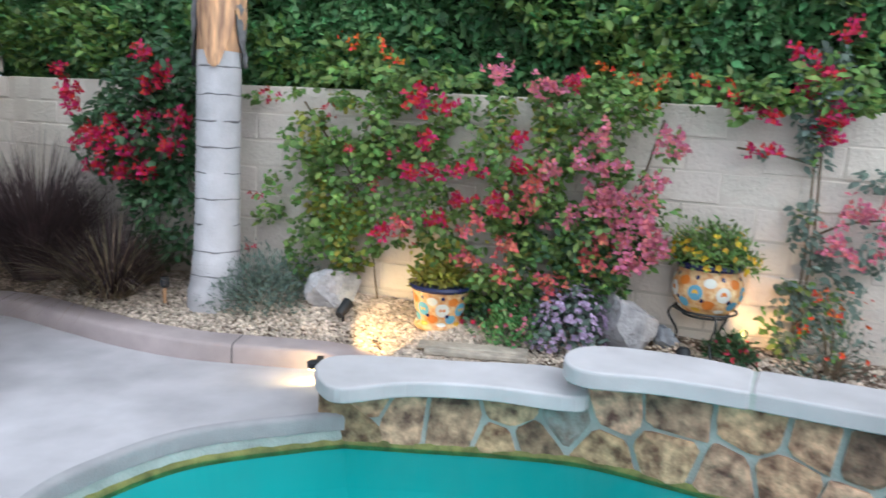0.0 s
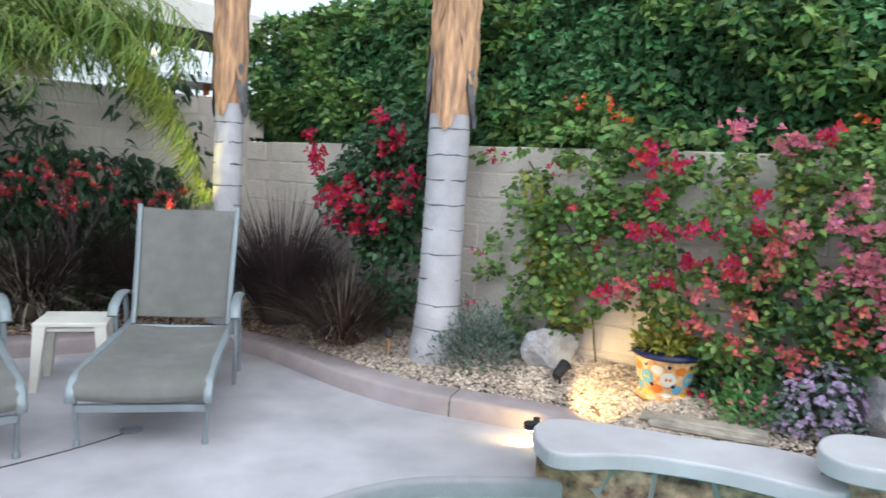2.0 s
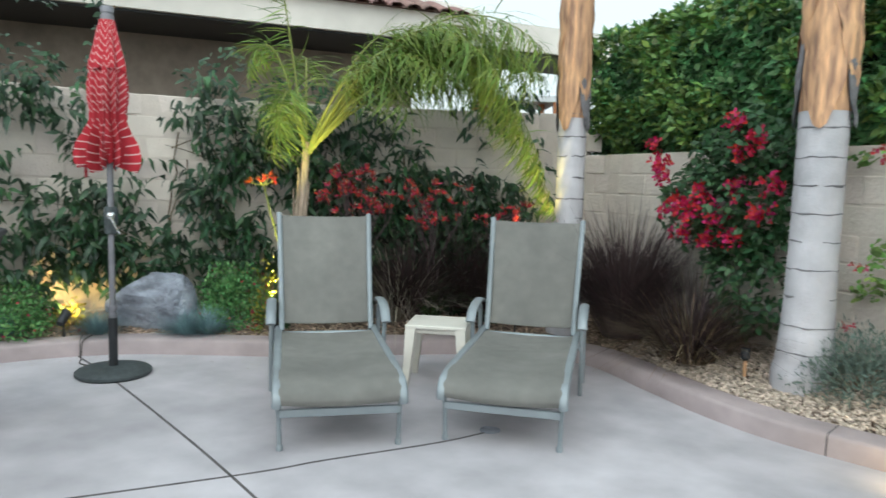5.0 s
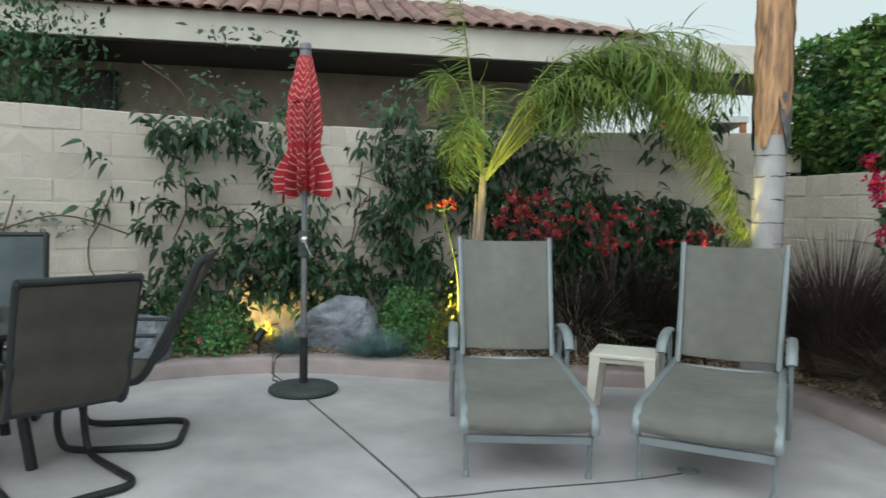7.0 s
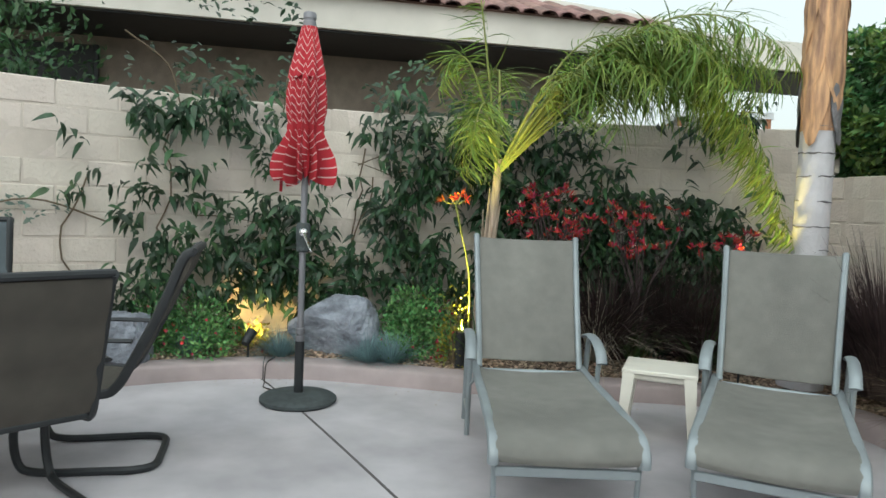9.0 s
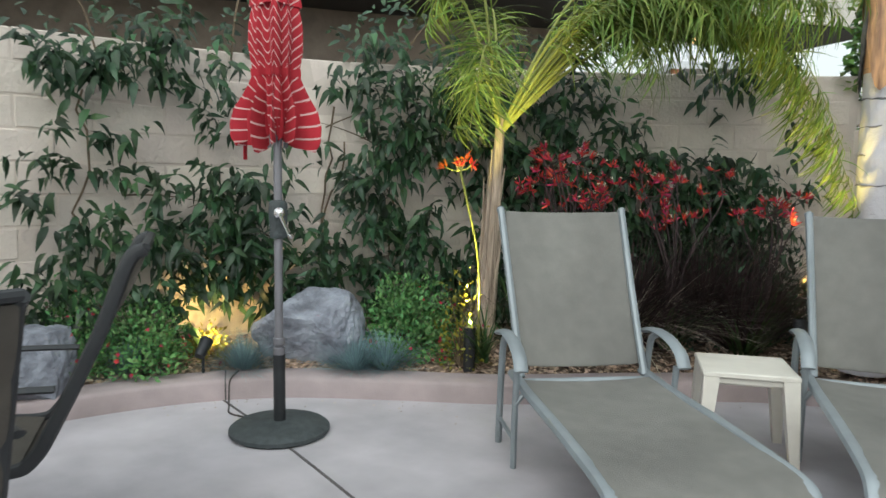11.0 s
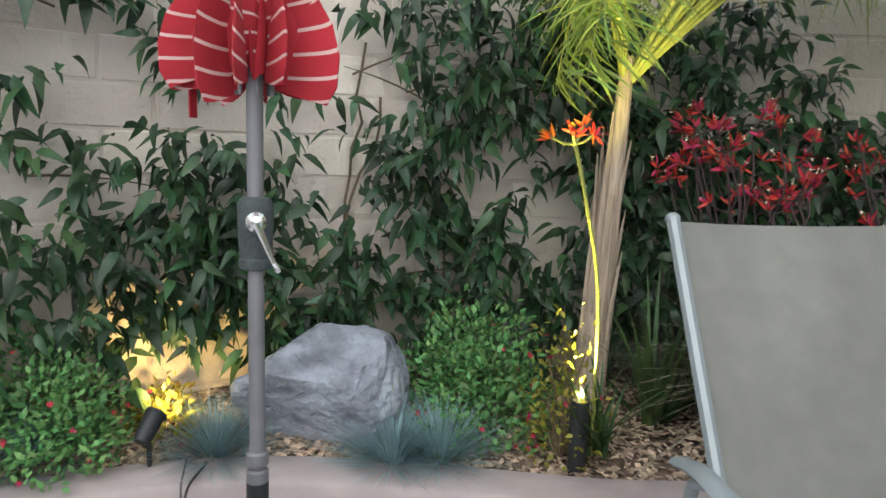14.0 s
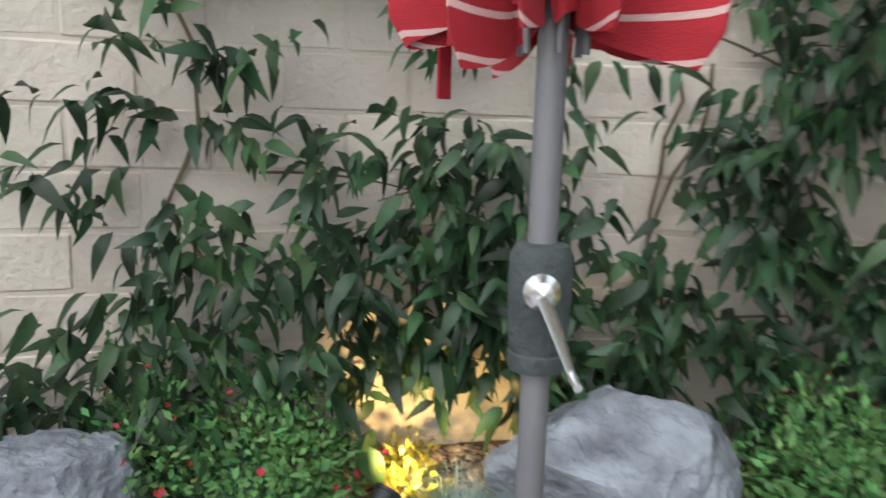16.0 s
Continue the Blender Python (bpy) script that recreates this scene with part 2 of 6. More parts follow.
M_GLAZEB = mat("blue_glaze", (0.16, 0.38, 0.52), 0.25, vary=0.15, bump=0)
M_GLAZEW = mat("white_glaze", (0.72, 0.70, 0.62), 0.25, vary=0.08, bump=0)
M_WOODB = mat("weathered_board", (0.46, 0.40, 0.33), 0.9, vary=0.3, scale=14, bump=0.6)
M_CABLE = mat("cable", (0.06, 0.05, 0.045), 0.7)
M_BULB = glow("lit_lens", (1.0, 0.72, 0.25), 12.0)
M_STRING = glow("string_bulb", (1.0, 0.45, 0.12), 4.0)


def water_mat():
    """Clear tinted water: what lies below shows through, and the surface adds gloss."""
    m = bpy.data.materials.new("water")
    m.use_nodes = True
    nt = m.node_tree
    nt.nodes.remove(nt.nodes["Principled BSDF"])
    clear = nt.nodes.new("ShaderNodeBsdfTransparent")
    clear.inputs[0].default_value = (0.60, 0.96, 0.94, 1)
    gloss = nt.nodes.new("ShaderNodeBsdfGlossy")
    gloss.inputs["Roughness"].default_value = 0.12
    n = nt.nodes.new("ShaderNodeTexNoise")
    n.inputs["Scale"].default_value, n.inputs["Detail"].default_value = 6.0, 3
    bu = nt.nodes.new("ShaderNodeBump")
    bu.inputs["Strength"].default_value, bu.inputs["Distance"].default_value = 0.5, 0.05
    fr = nt.nodes.new("ShaderNodeFresnel")
    fr.inputs[0].default_value = 1.2
    ms = nt.nodes.new("ShaderNodeMixShader")
    nt.links.new(n.outputs[0], bu.inputs["Height"])
    nt.links.new(bu.outputs[0], gloss.inputs["Normal"])
    nt.links.new(fr.outputs[0], ms.inputs[0])
    nt.links.new(clear.outputs[0], ms.inputs[1])
    nt.links.new(gloss.outputs[0], ms.inputs[2])
    nt.links.new(ms.outputs[0], nt.nodes["Material Output"].inputs[0])
    return m


M_WATER = water_mat()

# ---- geometry helpers ----


class Geo:
    """Vertices and faces gathered for one mesh."""

    def __init__(self):
        self.v, self.f = [], []

    def add(self, verts, faces, m=None):
        k = len(self.v)
        self.v += [tuple(m @ Vector(p)) for p in verts] if m is not None else [tuple(p) for p in verts]
        self.f += [tuple(i + k for i in f) for f in faces]
        return self

    def box(self, cx, cy, cz, sx, sy, sz, c=0.004, m=None):
        """A box with chamfered edges."""
        h = (sx / 2, sy / 2, sz / 2)
        c = min(c, *(0.45 * a for a in h))
        vs, idx = [], {}
        for X in (-1, 1):
            for Y in (-1, 1):
                for Z in (-1, 1):
                    for a in range(3):
                        s = (X, Y, Z)
                        p = [s[i] * (h[i] - (0 if i == a else c)) for i in range(3)]
                        idx[X, Y, Z, a] = len(vs)
                        vs.append((cx + p[0], cy + p[1], cz + p[2]))
        fs = []
        for a in range(3):
            o1, o2 = [i for i in range(3) if i != a]
            for s in (-1, 1):
                loop = []
                for q in ((-1, -1), (1, -1), (1, 1), (-1, 1)):
                    k = [0, 0, 0]
                    k[a], k[o1], k[o2] = s, q[0], q[1]
                    loop.append(idx[(*k, a)])
                fs.append(loop)
            for s1 in (-1, 1):
                for s2 in (-1, 1):
                    loop = []
                    for s3, ax in ((-1, o1), (1, o1), (1, o2), (-1, o2)):
                        k = [0, 0, 0]
                        k[a], k[o1], k[o2] = s3, s1, s2
                        loop.append(idx[(*k, ax)])
                    fs.append(loop)
        for X in (-1, 1):
            for Y in (-1, 1):
                for Z in (-1, 1):
                    fs.append([idx[X, Y, Z, a] for a in range(3)])
        return self.add(vs, fs, m)

    def tube(self, pts, radius, n=8, m=None, flat=1.0):
        pts = [Vector(p) for p in pts]
        rad = radius if isinstance(radius, (list, tuple)) else [radius] * len(pts)
        vs, fs, up = [], [], None
        for i, p in enumerate(pts):
            t = (pts[min(i + 1, len(pts) - 1)] - pts[max(i - 1, 0)]).normalized()
            if up is None:
                up = Vector((0, 0, 1)) if abs(t.z) < 0.9 else Vector((1, 0, 0))
            side = t.cross(up).normalized()
            up = side.cross(t).normalized()
            for k in range(n):
                a = 2 * math.pi * k / n
                vs.append(p + rad[i] * (math.cos(a) * side + flat * math.sin(a) * up))
        for i in range(len(pts) - 1):
            for k in range(n):
                fs.append((i * n + k, i * n + (k + 1) % n, (i + 1) * n + (k + 1) % n, (i + 1) * n + k))
        fs.append(tuple(range(n))[::-1])
        fs.append(tuple(range((len(pts) - 1) * n, len(pts) * n)))
        return self.add(vs, fs, m)

    def lathe(self, prof, n=32, m=None, wob=0.0):
        vs, fs = [], []
        for r, z in prof:
            for k in range(n):
                a = 2 * math.pi * k / n
                w = 1 + wob * math.sin(3 * a + z * 9)
                vs.append((r * w * math.cos(a), r * w * math.sin(a), z))
        for i in range(len(prof) - 1):
            for k in range(n):
                fs.append((i * n + k, i * n + (k + 1) % n, (i + 1) * n + (k + 1) % n, (i + 1) * n + k))
        fs.append(tuple(range(n))[::-1])
        fs.append(tuple(range((len(prof) - 1) * n, len(prof) * n)))
        return self.add(vs, fs, m)

    def grid(self, rows, closed=False, m=None):
        nr, nc = len(rows), len(rows[0])
        fs = []
        for i in range(nr - 1):
            for k in range(nc if closed else nc - 1):
                fs.append((i * nc + k, i * nc + (k + 1) % nc, (i + 1) * nc + (k + 1) % nc, (i + 1) * nc + k))
        return self.add([p for r in rows for p in r], fs, m)

    def mesh(self, name, material=None, smooth=False):
        me = bpy.data.meshes.new(name)
        me.from_pydata(self.v, [], self.f)
        bm = bmesh.new()
        bm.from_mesh(me)
        bmesh.ops.recalc_face_normals(bm, faces=bm.faces)
        bm.to_mesh(me)
        bm.free()
        if smooth:
            me.polygons.foreach_set("use_smooth", [True] * len(me.polygons))
            me.set_sharp_from_angle(angle=radians(40))
        if material:
            me.materials.append(material)
        return me


JOINED = ("foliage", "branching", "blossom", "young_growth", "bloom")


def part(name, geo, material, parent=None, label="", smooth=True):
    me = geo.mesh(name, material, smooth) if isinstance(geo, Geo) else geo
    if not isinstance(geo, Geo) and material and not me.materials:
        me.materials.append(material)
    ob = new(name, me)
    ob.parent = parent
    if label:
        tagged(ob, label)
    if name in JOINED:
        tagged(ob, kind="stuff")
    return ob


def thing(name, label, category, x=0, y=0, z=0, rz=0, group="", kind=""):
    ob = new(name)
    ob.empty_display_size = 0.1
    ob.matrix_basis = pose(x, y, z, 0, 0, rz)
    return tagged(ob, label, category, group, kind)


def spline(pts, per=8):
    """Catmull-Rom through points of any dimension."""
    p = np.array(pts, float)
    p = np.vstack([2 * p[0] - p[1], p, 2 * p[-1] - p[-2]])
    out = []
    for i in range(1, len(p) - 2):
        for k in range(per):
            t = k / per
            out.append(0.5 * (2 * p[i] + (p[i + 1] - p[i - 1]) * t + (2 * p[i - 1] - 5 * p[i] + 4 * p[i + 1] - p[i + 2]) * t * t
                              + (3 * p[i] - p[i - 1] - 3 * p[i + 1] + p[i + 2]) * t ** 3))
    out.append(p[-2])
    return np.array(out)


def left_of(c):
    """Unit normals to the left of a plan curve."""
    d = np.gradient(c, axis=0)
    d /= np.linalg.norm(d, axis=1)[:, None]
    return np.stack([-d[:, 1], d[:, 0]], 1)


def unit(a):
    return a / np.maximum(np.linalg.norm(a, axis=1), 1e-9)[:, None]


def leaf_mesh(name, pos, axis, normal, length, width, material, stations=2, droop=0.25, fold=0.15):
    """One mesh of many leaves: each a folded blade that bends along its midrib."""
    pos, axis = np.asarray(pos, float), unit(np.asarray(axis, float))
    n = len(pos)
    side = unit(np.cross(axis, normal))
    nor = unit(np.cross(side, axis))
    length, width = np.broadcast_to(length, n)[:, None], np.broadcast_to(width, n)[:, None]
    rows = [pos]
    ts = [(k + 1) / (stations + 1) for k in range(stations)]
    prof = {1: [1.0], 2: [0.95, 0.75], 3: [0.8, 1.0, 0.62]}[stations]
    for t, w in zip(ts, prof):
        mid = pos + axis * length * t - nor * length * droop * t * t
        for s in (-1, 0, 1):
            rows.append(mid + side * s * width * 0.5 * w + (nor * fold * width * 0.5 * w if s else 0))
    rows.append(pos + axis * length - nor * length * droop)
    per = len(rows)
    v = np.stack(rows, 1).reshape(-1, 3)
    fs = [(0, 1, 2), (0, 2, 3)]
    for k in range(stations - 1):
        a, b = 1 + 3 * k, 4 + 3 * k
        fs += [(a, b, a + 1), (a + 1, b, b + 1), (a + 1, b + 1, a + 2), (a + 2, b + 1, b + 2)]
    a = 1 + 3 * (stations - 1)
    fs += [(a, per - 1, a + 1), (a + 1, per - 1, a + 2)]
    f = (np.array(fs)[None] + per * np.arange(n)[:, None, None]).reshape(-1, 3)
    me = bpy.data.meshes.new(name)
    me.vertices.add(len(v))
    me.vertices.foreach_set("co", v.ravel())
    me.loops.add(f.size)
    me.loops.foreach_set("vertex_index", f.ravel().astype(np.int32))
    me.polygons.add(len(f))
    me.polygons.foreach_set("loop_start", np.arange(0, f.size, 3, dtype=np.int32))
    me.update(calc_edges=True)
    me.materials.append(material)
    return me


def blade_mesh(name, base, tip_dir, length, width, material, bend=0.6, seg=5):
    """Grass: tapered strips that rise along tip_dir and bend over."""
    base, d = np.asarray(base, float), unit(np.asarray(tip_dir, float))
    n = len(base)
    flat = d.copy()
    flat[:, 2] = 0
    flat = unit(flat + 1e-6)
    side = np.stack([-flat[:, 1], flat[:, 0], np.zeros(n)], 1)
    length, width = np.broadcast_to(length, n)[:, None], np.broadcast_to(width, n)[:, None]
    bend = np.broadcast_to(bend, n)[:, None]
    rows = []
    for k in range(seg + 1):
        t = k / seg
        p = base + d * length * t + (flat * 0.55 - np.array([0, 0, 0.75])) * length * bend * t * t
        p[:, 2] = np.maximum(p[:, 2], 0.012 * (1 - t))
        w = width * 0.5 * (1 - t ** 1.6) + 0.0004
        rows += [p - side * w, p + side * w]
    per = len(rows)
    v = np.stack(rows, 1).reshape(-1, 3)
    fs = np.array([(2 * k, 2 * k + 1, 2 * k + 3, 2 * k + 2) for k in range(seg)])
    f = (fs[None] + per * np.arange(n)[:, None, None]).reshape(-1, 4)
    me = bpy.data.meshes.new(name)
    me.vertices.add(len(v))
    me.vertices.foreach_set("co", v.ravel())
    me.loops.add(f.size)
    me.loops.foreach_set("vertex_index", f.ravel().astype(np.int32))
    me.polygons.add(len(f))
    me.polygons.foreach_set("loop_start", np.arange(0, f.size, 4, dtype=np.int32))
    me.update(calc_edges=True)
    me.materials.append(material)
    return me


rng = np.random.default_rng(7)

# ---- plan ----
# deck side of the kerb, and the wall's face beyond it
PLAN = spline([(-4.95, 0, -5.75, 0), (-4.82, 1.2, -5.5, 1.2), (-4.66, 2.3, -5.3, 2.2), (-4.56, 3.05, -5.15, 3.2), (-4.38, 3.6, -4.98, 4.0),
               (-4.08, 4.04, -4.7, 4.75), (-3.60, 4.44, -4.2, 5.5), (-3.08, 4.84, -3.5, 6.3), (-2.5, 5.46, -2.7, 7.05), (-1.9, 6.0, -1.95, 7.6),
               (-1.25, 6.19, -1.2, 7.25), (-0.60, 5.83, -0.5, 6.85), (-0.18, 5.57, 0.1, 6.5), (0.3, 5.36, 0.6, 6.22), (0.85, 5.26, 1.2, 5.9),
               (1.18, 5.18, 1.7, 5.68), (1.38, 4.86, 2.0, 5.55), (1.55, 4.7, 2.2, 5.48), (1.9, 4.66, 2.5, 5.36), (2.45, 4.52, 2.9, 5.2),
               (3.1, 4.32, 3.5, 4.95), (3.8, 3.93, 4.1, 4.68), (5, 3.4, 5.2, 4.2), (6.5, 3.1, 6.7, 3.7)])
KERB = PLAN[:16 * 8 + 1, :2]
WALL = PLAN[:, 2:]
WEST, NORTH = WALL[:9 * 8 + 1], WALL[9 * 8:]
WEST_TOP, NORTH_TOP = 2.10, 1.70
# the bed begins behind the kerb
BED = PLAN.copy()
BED[:129, :2] += left_of(PLAN[:, :2])[:129] * 0.21


def bed_z(u, v):
    """Height of the planted bed: u along the plan, v from kerb (0) to wall (1)."""
    s = min(max((u - 70) / 40, 0), 1)
    return 0.085 + (0.12 + 0.13 * s) * v ** 0.8


def bed(u, v):
    """Plan index u (0 to 184) and v to a place on the bed's surface."""
    i = min(int(u), len(PLAN) - 2)
    p = BED[i] * (1 - (u - i)) + BED[i + 1] * (u - i)
    return Vector((p[0] * (1 - v) + p[2] * v, p[1] * (1 - v) + p[3] * v, bed_z(u, v)))


# pool edge of the deck, from its far end round to the near side
POOL = spline([(1.30, 4.58), (1.05, 4.51), (0.60, 4.34), (0.31, 4.05), (0.15, 3.72), (0.15, 3.2), (0.55, 2.65), (1.3, 2.4), (2.6, 2.25), (6.5, 2.2)])
STONE_LINE = spline([(1.30, 4.58), (1.56, 4.55), (2.12, 4.49), (2.53, 4.40), (2.88, 4.20), (3.3, 3.94), (3.9, 3.60), (5, 3.2), (6.5, 3.0)])

# ---- the large structure ----
# the sheet leaves out the pool's pit
far = Geo()
xs, ys = [-400, -20, 0.1, 6.5, 20, 400], [-400, -20, 2.3, 4.75, 20, 400]
for i in range(5):
    for k in range(5):
        if (i, k) != (2, 2):
            far.add([(xs[i], ys[k], -0.3), (xs[i + 1], ys[k], -0.3), (xs[i + 1], ys[k + 1], -0.3), (xs[i], ys[k + 1], -0.3)], [(0, 1, 2, 3)])
tagged(part("ground", far, M_FAR, smooth=False), "dry sandy ground of the neighbourhood", "ground", kind="structure")


def flat_slab(outline, top, bottom):
    """A slab from a closed plan outline."""
    bm = bmesh.new()
    a = [bm.verts.new((x, y, top)) for x, y in outline]
    face = bm.faces.new(a)
    ext = bmesh.ops.extrude_face_region(bm, geom=[face])
    for v in [g for g in ext["geom"] if isinstance(g, bmesh.types.BMVert)]:
        v.co.z = bottom
    bmesh.ops.recalc_face_normals(bm, faces=bm.faces)
    bmesh.ops.triangulate(bm, faces=[f for f in bm.faces if len(f.verts) > 4])
    return bm


def from_bm(name, bm, material, parent=None, smooth=False):
    me = bpy.data.meshes.new(name)
    bm.to_mesh(me)
    bm.free()
    me.materials.append(material)
    if smooth:
        me.polygons.foreach_set("use_smooth", [True] * len(me.polygons))
        me.set_sharp_from_angle(angle=radians(35))
    ob = new(name, me)
    ob.parent = parent
    return ob


kn = left_of(KERB)
deck_edge = [tuple(p) for p in KERB + kn * 0.05][:-4] + [(1.26, 4.75)]
deck_line = deck_edge + [tuple(p) for p in POOL] + [(6.5, -4), (-5.8, -4)]
tagged(from_bm("floor_deck", flat_slab(deck_line, 0.0, -0.09), M_CONCRETE), "pale lightly stained concrete pool deck", "deck", kind="structure")


def ribbon(line, width, z, thick, name, material):
    line = np.array(line, float)
    n = left_of(line) * width / 2
    g = Geo()
    g.grid([[(*(p - q), z), (*(p - q), z + thick), (*(p + q), z + thick), (*(p + q), z)] for p, q in zip(line, n)], closed=True)
    return part(name, g, material, smooth=False)


for pts in ([(-4.36, 3.78), (-3.51, 3.61), (-2.37, 3.34), (-1.6, 3.14), (-0.6, 2.85), (0.2, 2.6)], [(-3.2, 0.2), (-2.4, 1.75), (-1.6, 3.14), (-1.41, 3.54), (-1.11, 4.12), (-0.98, 4.48)]):
    tagged(ribbon(spline(pts, 6), 0.014, -0.02, 0.0225, "trim_deck_joint", M_JOINT), "dark control joint in the concrete deck", "joint", kind="structure")

# kerb: rounded section swept along its line
g = Geo()
sec = [(0.0, -0.05), (0.0, 0.098), (0.012, 0.114), (0.03, 0.120), (0.20, 0.123), (0.225, 0.115), (0.24, 0.09), (0.24, -0.05)]
g.grid([[(p[0] + q[0] * a, p[1] + q[1] * a, z) for a, z in sec] for p, q in zip(KERB, kn)], closed=True)
g.f += [tuple(range(8)), tuple(range(len(g.v) - 8, len(g.v)))]
tagged(part("kerb", g, M_KERB), "pinkish concrete garden kerb round the deck", "kerb", kind="structure")

for jx, jy in ((-4.24, 3.75), (0.62, 5.30)):
    k = int(np.argmin(np.hypot(KERB[:, 0] - jx, KERB[:, 1] - jy)))
    along = np.array([kn[k][1], -kn[k][0]])
    g = Geo()
    g.grid([[(*(KERB[k] + kn[k] * a + along * w), z) for a, z in ((-0.002, 0.0), (-0.002, 0.099), (0.010, 0.116), (0.03, 0.1225), (0.20, 0.1255), (0.226, 0.117))] for w in (-0.004, 0.004)])
    tagged(part("trim_kerb_joint", g, M_JOINT, smooth=False), "dark control joint across the kerb", "joint", kind="structure")

# planted bed
g = Geo()
rows = []
for u in range(len(PLAN)):
    row = []
    for k in range(15):
        v = -0.02 + 1.08 * k / 14
        p = bed(u, max(v, 0))
        q = BED[u]
        x, y = q[0] * (1 - v) + q[2] * v, q[1] * (1 - v) + q[3] * v
        row.append((x, y + (0.1 if u > 128 else 0) * (1 - v), p.z + 0.025 * noise.noise(Vector((x * 3, y * 3, 0)))))
    rows.append(row)
g.grid(rows)
tagged(part("ground_bed", g, M_SOIL), "brown soil of the raised planting bed", "soil", kind="structure")


def block_wall(name, line, top, label, thick=0.2, course=0.187, length=0.41):
    """A slump block wall: a recessed mortar core, with each block a piece of its own."""
    n = left_of(line)
    g = Geo()
    ins, out = line + n * 0.0035, line + n * (thick - 0.012)
    g.grid([[(*a, -0.3), (*a, top - 0.01), (*b, top - 0.01), (*b, -0.3)] for a, b in zip(ins, out)], closed=True)
    wall = tagged(part(name, g, M_MORTAR, smooth=False), label, "wall", kind="structure")
    seg = np.r_[0, np.cumsum(np.linalg.norm(np.diff(line, axis=0), axis=1))]
    shapes = []
    for k in range(5):
        b = Geo().box(0, 0, 0, length - 0.005, thick, course - 0.007, 0.008)
        b.v = [(x + 0.004 * noise.noise(Vector((x * 9 + k * 7, y * 9, z * 9))), y + (0.006 * noise.noise(Vector((x * 7, z * 11, k * 5.0)))) * (1 if y > 0 else 1),
                z + 0.006 * noise.noise(Vector((x * 6, k * 3.0, z * 5)))) for x, y, z in b.v]
        shapes.append(b.mesh("block", M_BLOCK))
    rows_n = int(math.ceil((top + 0.05) / course))
    for r in range(rows_n):
        z = top - course * (r + 0.5)
        if z < 0.1:
            break
        s = length * (0.5 if r % 2 else 0.0)
        while s < seg[-1]:
            x, y = np.interp(s, seg, line[:, 0]), np.interp(s, seg, line[:, 1])
            x2, y2 = np.interp(min(s + 0.2, seg[-1]), seg, line[:, 0]), np.interp(min(s + 0.2, seg[-1]), seg, line[:, 1])
            x1, y1 = np.interp(max(s - 0.2, 0), seg, line[:, 0]), np.interp(max(s - 0.2, 0), seg, line[:, 1])
            a = math.atan2(y2 - y1, x2 - x1)
            jit = random.uniform(-0.004, 0.004)
            o = new("block", shapes[random.randrange(5)])
            o.matrix_basis = pose(x - math.sin(a) * (thick / 2 + jit), y + math.cos(a) * (thick / 2 + jit), z, 0, 0, math.degrees(a))
            o.parent = wall
            s += length
    return wall


def plain_wall(name, a, b, top, thick=0.2):
    a, b = Vector((*a, 0)), Vector((*b, 0))
    d = (b - a)
    g = Geo().box(0, 0, (top - 0.3) / 2, d.length, thick, top + 0.3, 0.01)
    ob = part(name, g, M_BLOCK)
    ob.matrix_basis = Matrix.Translation((a + b) / 2) @ Matrix.Rotation(math.atan2(d.y, d.x), 4, "Z")
    return tagged(ob, "plain plastered block wall that closes the yard", "wall", kind="structure")


plain_wall("wall_south", (-6.0, -4.1), (6.9, -4.1), 2.1)
plain_wall("wall_east", (6.9, -4.1), (6.9, 4.0), 2.1)
plain_wall("wall_west_far", (-5.85, -4.1), (-5.85, 0.0), 2.1)

# pool: shell, water and waterline
pool_in = [tuple(p) for p in STONE_LINE] + [tuple(p) for p in POOL[::-1]]
g = Geo()
rows = []
for z, s in ((-0.15, 1.0), (-0.4, 0.985), (-0.75, 0.92)):
    rows.append([(2.8 + (x - 2.8) * s, 3.4 + (y - 3.4) * s, z) for x, y in pool_in])
g.grid(rows, closed=True)
n0 = len(pool_in)
bm = flat_slab([(p[0], p[1]) for p in rows[-1]], -0.75, -0.85)
shell = part("pool_shell", g, M_PLASTER, smooth=False)
tagged(shell, "turquoise plastered pool shell", "pool", kind="structure")
tagged(from_bm("floor_pool", bm, M_PLASTER), "turquoise plastered pool floor", "pool", kind="structure")
bm = bmesh.new()
f = bm.faces.new([bm.verts.new((x, y, -0.165)) for x, y in pool_in])
if f.normal.z < 0 or (f.normal_update() or f.normal.z < 0):
    f.normal_flip()
bmesh.ops.triangulate(bm, faces=[f])
water = tagged(from_bm("water", bm, M_WATER), "still turquoise pool water", "water", kind="structure")
water.visible_shadow = False
